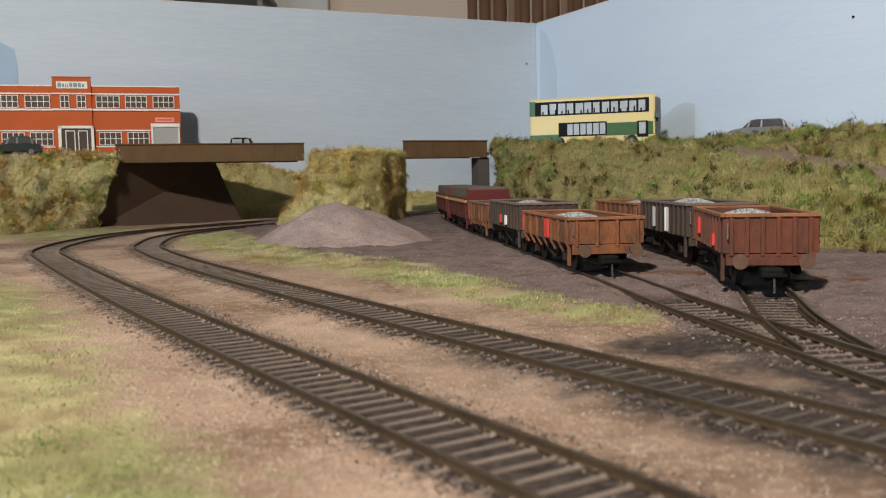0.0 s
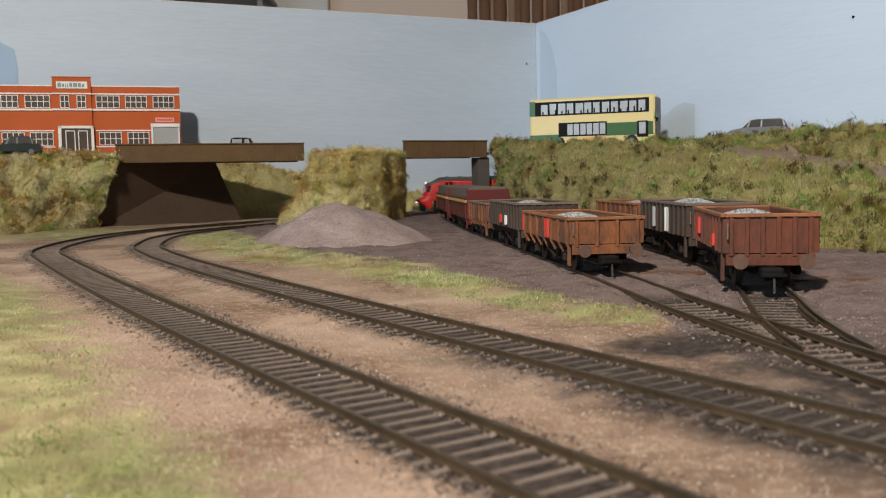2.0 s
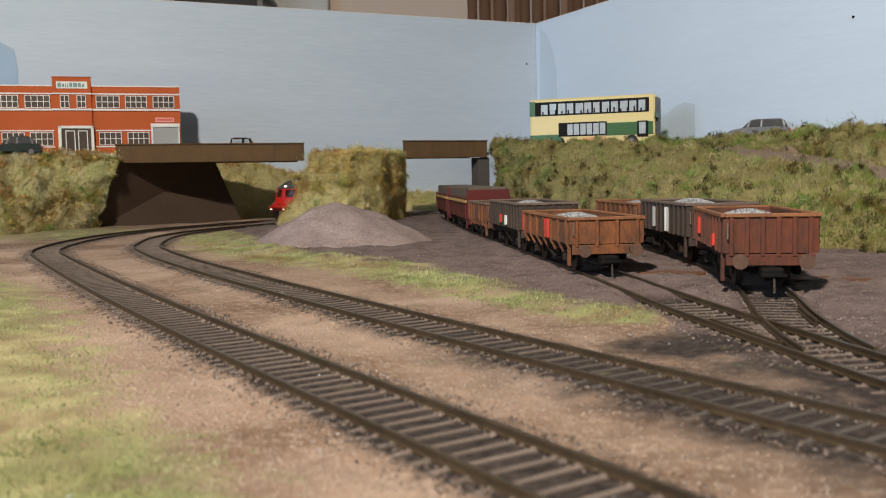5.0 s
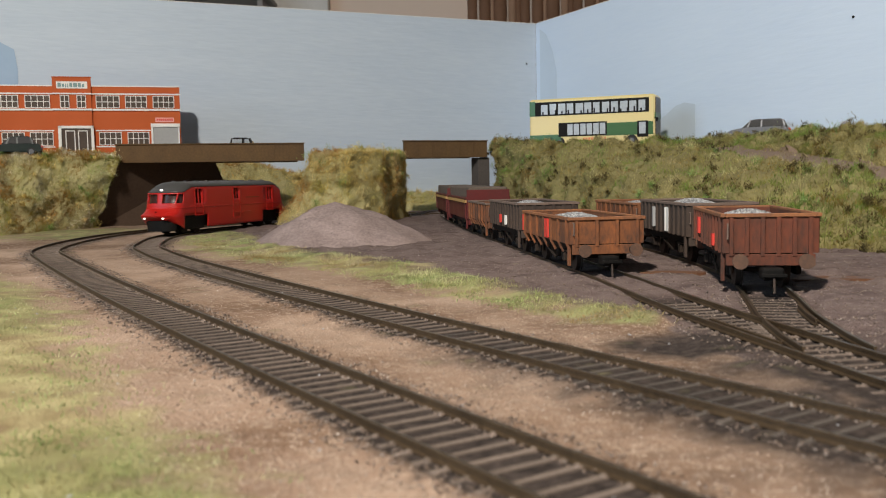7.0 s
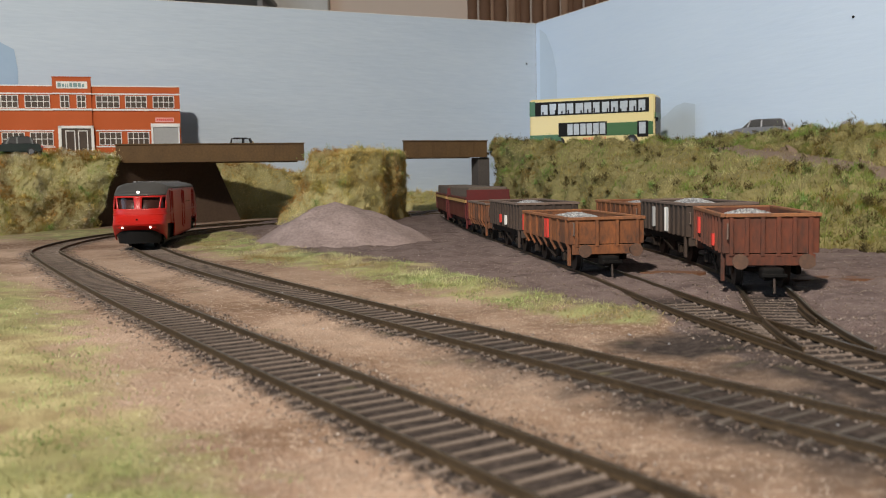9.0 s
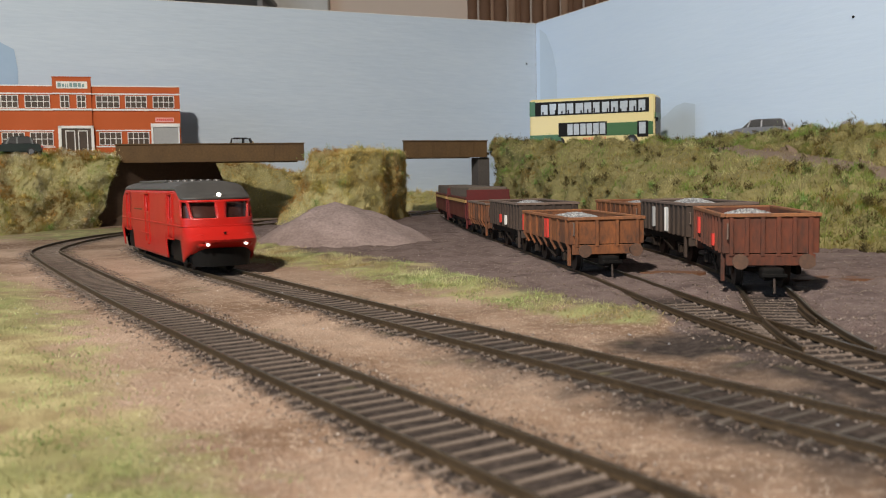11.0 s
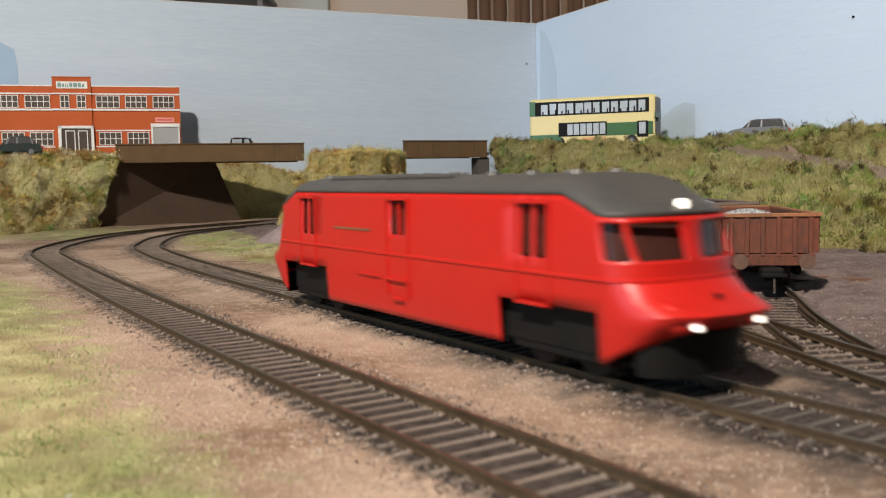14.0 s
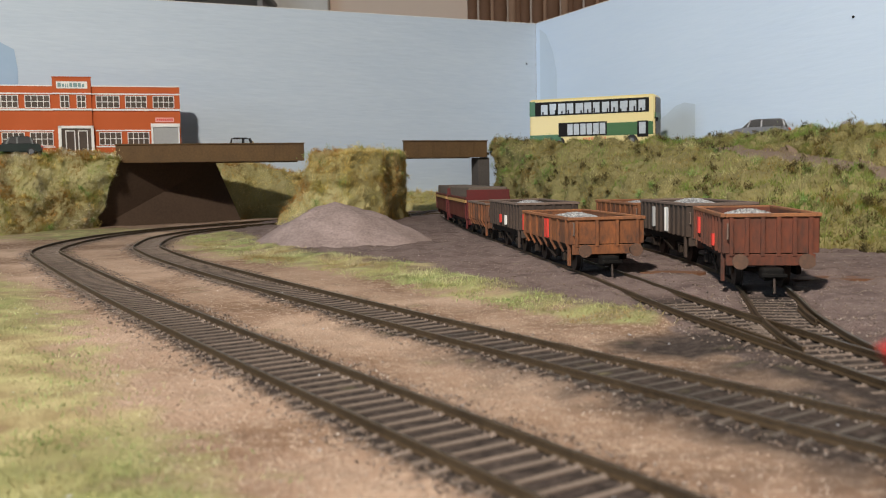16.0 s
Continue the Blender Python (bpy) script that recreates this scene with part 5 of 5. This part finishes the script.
GA = "row of wagons on the yard sidings"
wagon_on(SIDING_A, 0.396, 0.490, "ochre rusty low open wagon loaded with pale stone", 0.0172, 0.0282, M_OCHRE, M_RIM, 7, 4, load=0.0042, group=GA, slope_struts=True, signs=[(-0.0115, -0.0055, 0.0180, 0.0270, M_SIGNRED, "bright red panel"), (0.0435, 0.0455, 0.0185, 0.0270, M_SIGNRED, "red end panel")])
wagon_on(SIDING_A, 0.504, 0.596, "dark brown ribbed open wagon loaded with pale stone", 0.0175, 0.0318, M_DARKBR, M_RIMDK, 11, 6, load=0.0042, group=GA, signs=[(0.004, 0.0085, 0.0195, 0.0245, M_SIGNRED, "red patch"), (-0.012, -0.008, 0.0190, 0.0245, M_WHITE, "white marking")])
wagon_on(SIDING_A, 0.610, 0.690, "ochre rusty low open wagon", 0.0172, 0.0290, M_OCHRE, M_RIMDK, 7, 4, group=GA, slope_struts=True)
wagon_on(SIDING_A, 0.704, 0.835, "maroon wagon with a gold stripe and sheeted load", 0.0150, 0.0310, M_MAROON2, M_MAROON2, 2, 2, group=GA, stripe=True)
wagon_on(SIDING_A, 0.850, 0.985, "maroon wagon with a gold stripe and sheeted load", 0.0150, 0.0310, M_MAROON2, M_MAROON2, 2, 2, group=GA, stripe=True)
wagon_on(SIDING_B, 0.3265, 0.410, "rusty maroon ribbed open wagon loaded with pale stone", 0.0180, 0.0316, M_MAROON, M_RIM, 10, 6, load=0.0040, group=GA, signs=[(0.0185, 0.0235, 0.0215, 0.0285, M_SIGNRED, "red faded patch"), (-0.0245, -0.0205, 0.0195, 0.0240, M_SIGNRED, "red patch")])
wagon_on(SIDING_B, 0.424, 0.515, "dark brown ribbed open wagon loaded with pale stone", 0.0175, 0.0325, M_DARKBR, M_RIMDK, 11, 6, load=0.0052, group=GA, signs=[(-0.0165, -0.0135, 0.0185, 0.0305, M_WHITE, "white stripe"), (-0.0110, -0.0095, 0.0185, 0.0305, M_WHITE, "white stripe"), (0.0125, 0.0150, 0.0195, 0.0300, M_DOORGREY, "pale worn stripe")])
wagon_on(SIDING_B, 0.530, 0.610, "ochre rusty open wagon loaded with pale stone", 0.0172, 0.0300, M_OCHRE, M_RIM, 8, 4, load=0.0040, group=GA)


# ---------- the railcar ----------
def build_railcar():
    rc = thing("railcar", "bright red streamlined diesel railcar with a dark grey roof", "railcar")
    S, W = 0.0830, 0.0175
    straight = [1.045 * v for v in (-0.0794, -0.0776, -0.0670, -0.0660, -0.0632, -0.0617, -0.0584, -0.0569, -0.0536, -0.0450, -0.0435, -0.0057, -0.0038, 0.0038, 0.0057, 0.0435, 0.0450, 0.0536, 0.0569, 0.0584, 0.0617, 0.0632, 0.0660, 0.0670, 0.0776, 0.0794)]
    ends = [6, 17, 28, 38, 45, 53, 61, 70, 77, 85, 88]
    # height, tip, half-width factor
    levels = [(0.0088, 0.0950, 0.955), (0.0105, 0.0985, 0.965), (0.0130, 0.1035, 0.975), (0.0150, 0.1065, 0.985), (0.0175, 0.1075, 0.992), (0.0195, 0.1060, 0.995), (0.0225, 0.1030, 1.0),
              (0.0258, 0.1008, 1.0), (0.0260, 0.1010, 1.02), (0.0266, 0.1010, 1.02), (0.0268, 0.1004, 1.0), (0.0295, 0.0996, 1.0), (0.0302, 0.0994, 1.0),
              (0.0318, 0.0986, 0.998), (0.0390, 0.0962, 0.985), (0.0398, 0.0960, 0.982), (0.0419, 0.0956, 0.978), (0.0435, 0.0950, 0.97)]
    levels = [(z, S + (tip - 0.0794) * 0.70 - 0.0060 * min(1, max(0, (z - 0.0185) / 0.0075)) + 0.0020 * min(1, max(0, (z - 0.0268) / 0.0167)), wf) for z, tip, wf in levels]
    roof = [(0.0435, 0.0888, 0.985)]
    for k in range(1, 8):
        f = k / 7 * math.pi / 2
        roof.append((0.0435 + 0.0046 * math.sin(f), 0.0888 - 0.026 * (1 - math.cos(f)) ** 1.3, 0.985 * max(0.02, (1 - math.sin(f) ** 2.2)) ** (1 / 2.2)))

    def column_list(tip, wf, w_half, s_end, z=0.0):
        """Plan outline, anticlockwise from the tail of the right side: (u, w, key)."""
        out = []
        for u in straight:
            if abs(u) > 0.070:
                u = math.copysign(0.070 + (abs(u) - 0.070) * max(0.05, (s_end - 0.070) / (S - 0.070)), u)
            out.append((u * (min(1, s_end / 0.0706)), -w_half * wf))
        pw = 2.4 + 0.5 * min(1, max(0, (0.0262 - z) / 0.007))
        lean = 9.0 * min(1, max(0, (z - 0.0302) / 0.0115))
        for a in ends:
            a -= lean * math.sin(radians(2 * a))
            c, s = math.sin(radians(a)), math.cos(radians(a))
            out.append((s_end + (tip - s_end) * c ** (2 / pw), -w_half * wf * s ** (2 / pw)))
        out.append((tip, 0.0))
        half = out[:]
        left = [(u, -w) for u, w in half[::-1][1:]]
        front = half + left[:len(ends)]
        body_left = left[len(ends):]
        rear = [(-u, -w) for u, w in (half[len(straight):] + left[:len(ends)])]
        return front + body_left + rear

    ns, ne = len(straight), len(ends)

    def shaped(a, z, w):
        """The roof's edge dips over the cab, and the lower edge rises towards the nose."""
        b = min(1, max(0, (a - S + 0.013) / 0.013))
        b = b * b * (3 - 2 * b)
        if z > 0.0302:
            z -= 0.0047 * b * min(1, (z - 0.0302) / 0.0133)
        f = min(1, max(0, (a - S + 0.001) / 0.0165))
        if z < 0.0225:
            z += 0.0076 * f ** 0.85 * (1 - (z - 0.0088) / 0.0137)
        return z

    def skin(name, lv, mt, holes=None, cap=False):
        bm = bmesh.new()
        rings = []
        for z, tip, wf in lv:
            s_end = min(S, tip - 0.0095)
            rings.append([bm.verts.new((u, w, shaped(abs(u), z, abs(w)))) for u, w in column_list(tip, wf, W, s_end, z)])
        n = len(rings[0])
        for i in range(len(rings) - 1):
            zc = (lv[i][0] + lv[i + 1][0]) / 2
            for k in range(n):
                kk = (k + 1) % n
                if holes:
                    mid = (rings[i][k].co + rings[i][kk].co) / 2
                    if holes(mid.x, mid.y, zc, k):
                        continue
                bm.faces.new((rings[i][k], rings[i][kk], rings[i + 1][kk], rings[i + 1][k]))
        if cap:
            bm.faces.new(rings[-1])
        bmesh.ops.delete(bm, geom=[v for v in bm.verts if not v.link_faces], context="VERTS")
        ob = smooth(part(name, bm, mt, rc), 32)
        sd = ob.modifiers.new("thickness", "SOLIDIFY")
        sd.thickness, sd.offset = 0.0007, -1
        return ob

    def end_index(k):
        """Column number counted from the start of an end's curve, or None on the straight sides."""
        span = 2 * ne + 2
        if ns - 1 <= k < ns - 1 + span:
            return k - (ns - 1)
        k2 = k - (2 * ns + 2 * ne + 1 - 1)
        if 0 <= k2 < span:
            return k2
        return None

    def holes(u, w, z, k):
        e = end_index(k)
        a = abs(u)
        if e is None:
            if 0.0470 < a < 0.0811 and z < 0.0195:
                return True
            for lo, hi in ((0.0559, 0.0596), (0.0609, 0.0646)):
                if lo < a < hi and 0.0295 < z < 0.0418:
                    return True
            return a < 0.0041 and 0.0318 < z < 0.0418
        m = min(e, 2 * ne + 1 - e)
        if 0.0302 < z < 0.0418:
            return m in (1, 2, 3) or 5 <= m <= 9
        return False
    skin("body", levels, M_RED, holes)
    skin("roof", roof, M_ROOF, None, True)
    inner = [(z, tip - 0.0022, wf * 0.93) for z, tip, wf in levels if 0.029 < z < 0.0436]
    ig = skin("window_glass", inner, M_CABGLASS)
    tagged(ig, "dark brown-tinted cab and side windows")
    part("floor_block", box(-0.078, 0.078, -0.0145, 0.0145, 0.010, 0.0285), M_BLACK, rc, "black interior block")
    # skirts, bogies and couplings
    for e in (-1, 1):
        bg = part("bogie", box(e * 0.0635 - 0.0158, e * 0.0635 + 0.0158, -0.0128, 0.0128, 0.0075, 0.0125, 0.001), M_BLACK, rc, "black four-wheeled bogie")
        for s in (-1, 1):
            part("side_frame", box(e * 0.0635 - 0.0145, e * 0.0635 + 0.0145, *sorted((s * 0.0130, s * 0.0142)), 0.0078, 0.0142, 0.0005), M_BLACK, bg)
            for dx in (-0.009, 0.009):
                wb = wheel_bm(0.0060)
                wb.transform(pose(e * 0.0635 + dx, s * 0.0088, 0.0100, 0, 0, 0 if s < 0 else 180))
                smooth(part("wheel", wb, M_GRIME, bg))
        bm = bmesh.new()
        lower, upper = [], []
        for k in range(-10, 11):
            a = k / 10 * 1.35
            for z, row, sc in ((0.0072, lower, 0.92), (0.0160, upper, 1.0)):
                row.append(bm.verts.new((e * (0.0835 + 0.0135 * sc * math.cos(a) ** 0.6), 0.0148 * sc * math.sin(a) / math.sin(1.35), z)))
        for k in range(20):
            bm.faces.new((lower[k], lower[k + 1], upper[k + 1], upper[k]))
        bm.faces.new(lower)
        bm.faces.new(upper[::-1])
        bmesh.ops.recalc_face_normals(bm, faces=bm.faces)
        smooth(part("nose_skirt", bm, M_BLACK, rc, "black front skirt"))
        for s in (-1, 1):
            # fairing that swells from the waist towards the headlamp
            bm = bmesh.new()
            p0, p1 = Vector((e * 0.0775, s * 0.0172, 0.0245)), Vector((e * 0.0972, s * 0.0100, 0.0188))
            way = (p1 - p0).to_track_quat("Z", "Y").to_matrix()
            rings = []
            for f in (0.0, 0.15, 0.35, 0.55, 0.75, 0.9, 1.0, 1.06, 1.09):
                r = 0.0036 * f ** 0.75 if f <= 0.9 else 0.0033 * math.sqrt(max(0.001, 1 - ((f - 0.9) / 0.2) ** 2))
                c0 = p0 + (p1 - p0) * f
                rings.append([bm.verts.new(c0 + way @ Vector((r * math.cos(t * math.pi / 9), r * math.sin(t * math.pi / 9), 0))) for t in range(18)])
            for qa, qb in zip(rings, rings[1:]):
                for t in range(18):
                    bm.faces.new((qa[t - 1], qa[t], qb[t], qb[t - 1]))
            bm.faces.new(rings[-1])
            bmesh.ops.recalc_face_normals(bm, faces=bm.faces)
            fr = smooth(part("lamp_fairing", bm, M_RED, rc), 180)
            part("headlamp", cyl(0.0007, 0.0012, pose(e * 0.0998, s * 0.0090, 0.0180, 0, 90, 0), 16), M_LAMP if e > 0 else M_BLACK, fr, "glowing round headlamp" if e > 0 else "")
        part("roof_lamp", cyl(0.0010, 0.0014, pose(e * 0.0876, 0, 0.0412, 0, 90, 0), 16), M_LAMP if e > 0 else M_BLACK, rc, "glowing round roof lamp" if e > 0 else "")
        part("whistle", cyl(0.0006, 0.0010, pose(e * 0.0972, 0, 0.0232, 0, 90, 0), 10), M_BLACK, rc)
    # roof ducts and vents
    part("roof_duct", box(-0.055, 0.018, -0.0112, -0.0092, 0.0470, 0.0485, 0.0004), M_ROOF, rc, "long raised roof duct")
    for x in (-0.066, -0.044, -0.030, -0.016, -0.002, 0.012, 0.030, 0.046, 0.062):
        part("roof_vent", cyl(0.0022, 0.0014, pose(x, -0.0060, 0.0481), 14, 0.0015), M_ROOF, rc)
        part("roof_vent", cyl(0.0022, 0.0014, pose(x, 0.0060, 0.0481), 14, 0.0015), M_ROOF, rc)
    # doors and steps
    for s in (-1, 1):
        for x, wd in ((-0.0603, 0.0058), (0.0, 0.0058), (0.0603, 0.0058)):
            for dx in (-wd, wd):
                part("door_edge", box(x + dx - 0.0003, x + dx + 0.0003, *sorted((s * (W - 0.0002), s * (W + 0.0004))), 0.0200 if abs(x) > 0.01 else 0.0150, 0.0415), M_RED, rc)
            part("drip_strip", box(x - wd, x + wd, *sorted((s * (W - 0.0008), s * (W + 0.0005))), 0.0414, 0.0419), M_RED, rc)
            part("step", box(x - wd, x + wd, *sorted((s * (W - 0.0006), s * (W + 0.0009))), 0.0190, 0.0197), M_RED, rc)
        part("step", box(-0.003, 0.003, *sorted((s * (W - 0.0010), s * (W + 0.0006))), 0.0135, 0.0142), M_RED, rc)
        part("valance_step", box(-0.024, -0.010, *sorted((s * (W - 0.0006), s * (W + 0.0005))), 0.0192, 0.0197), M_RED, rc)
        part("letter_bar", box(-0.040, -0.016, *sorted((s * (W - 0.0002), s * (W + 0.0002))), 0.0322, 0.0329), M_OCHRE, rc, "faint small gold lettering")
        part("door_mullion", box(-0.0003, 0.0003, *sorted((s * (W - 0.0012), s * (W - 0.0002))), 0.0318, 0.0408), M_RED, rc)
    return rc


railcar = build_railcar()

# way along the main line of the railcar's middle, by seconds
RUN = [(0.0, 0.835), (1.0, 0.749), (1.5, 0.705), (2.0, 0.664), (2.3, 0.643), (3.2, 0.588), (4.2, 0.521), (5.3, 0.412), (6.4, 0.2888), (7.0, 0.2435), (7.5, 0.209),
       (8.0, 0.174), (8.5, 0.137), (9.0, 0.097), (10.2, -0.019), (11.4, -0.1455), (12.0, -0.1981), (12.5, -0.2451), (12.9, -0.2868), (13.2, -0.3172), (13.6, -0.3586),
       (14.0, -0.3996), (14.5, -0.4555), (15.0, -0.5110), (15.4, -0.562), (15.7, -0.5994), (16.0, -0.6373)]


def motions():
    rows = []
    ts = np.array([r[0] for r in RUN])
    ss = np.array([r[1] for r in RUN])
    for t in np.arange(0, 16.01, 0.2):
        s = float(np.interp(t, ts, ss))
        xa, ya, _ = on_line(s - 0.0635)
        xb, yb, _ = on_line(s + 0.0635)
        ang = math.degrees(math.atan2(ya - yb, xa - xb))
        rows.append((float(t), pose((xa + xb) / 2, (ya + yb) / 2, 0, 0, 0, ang)))
    walk(railcar, rows)


motions()
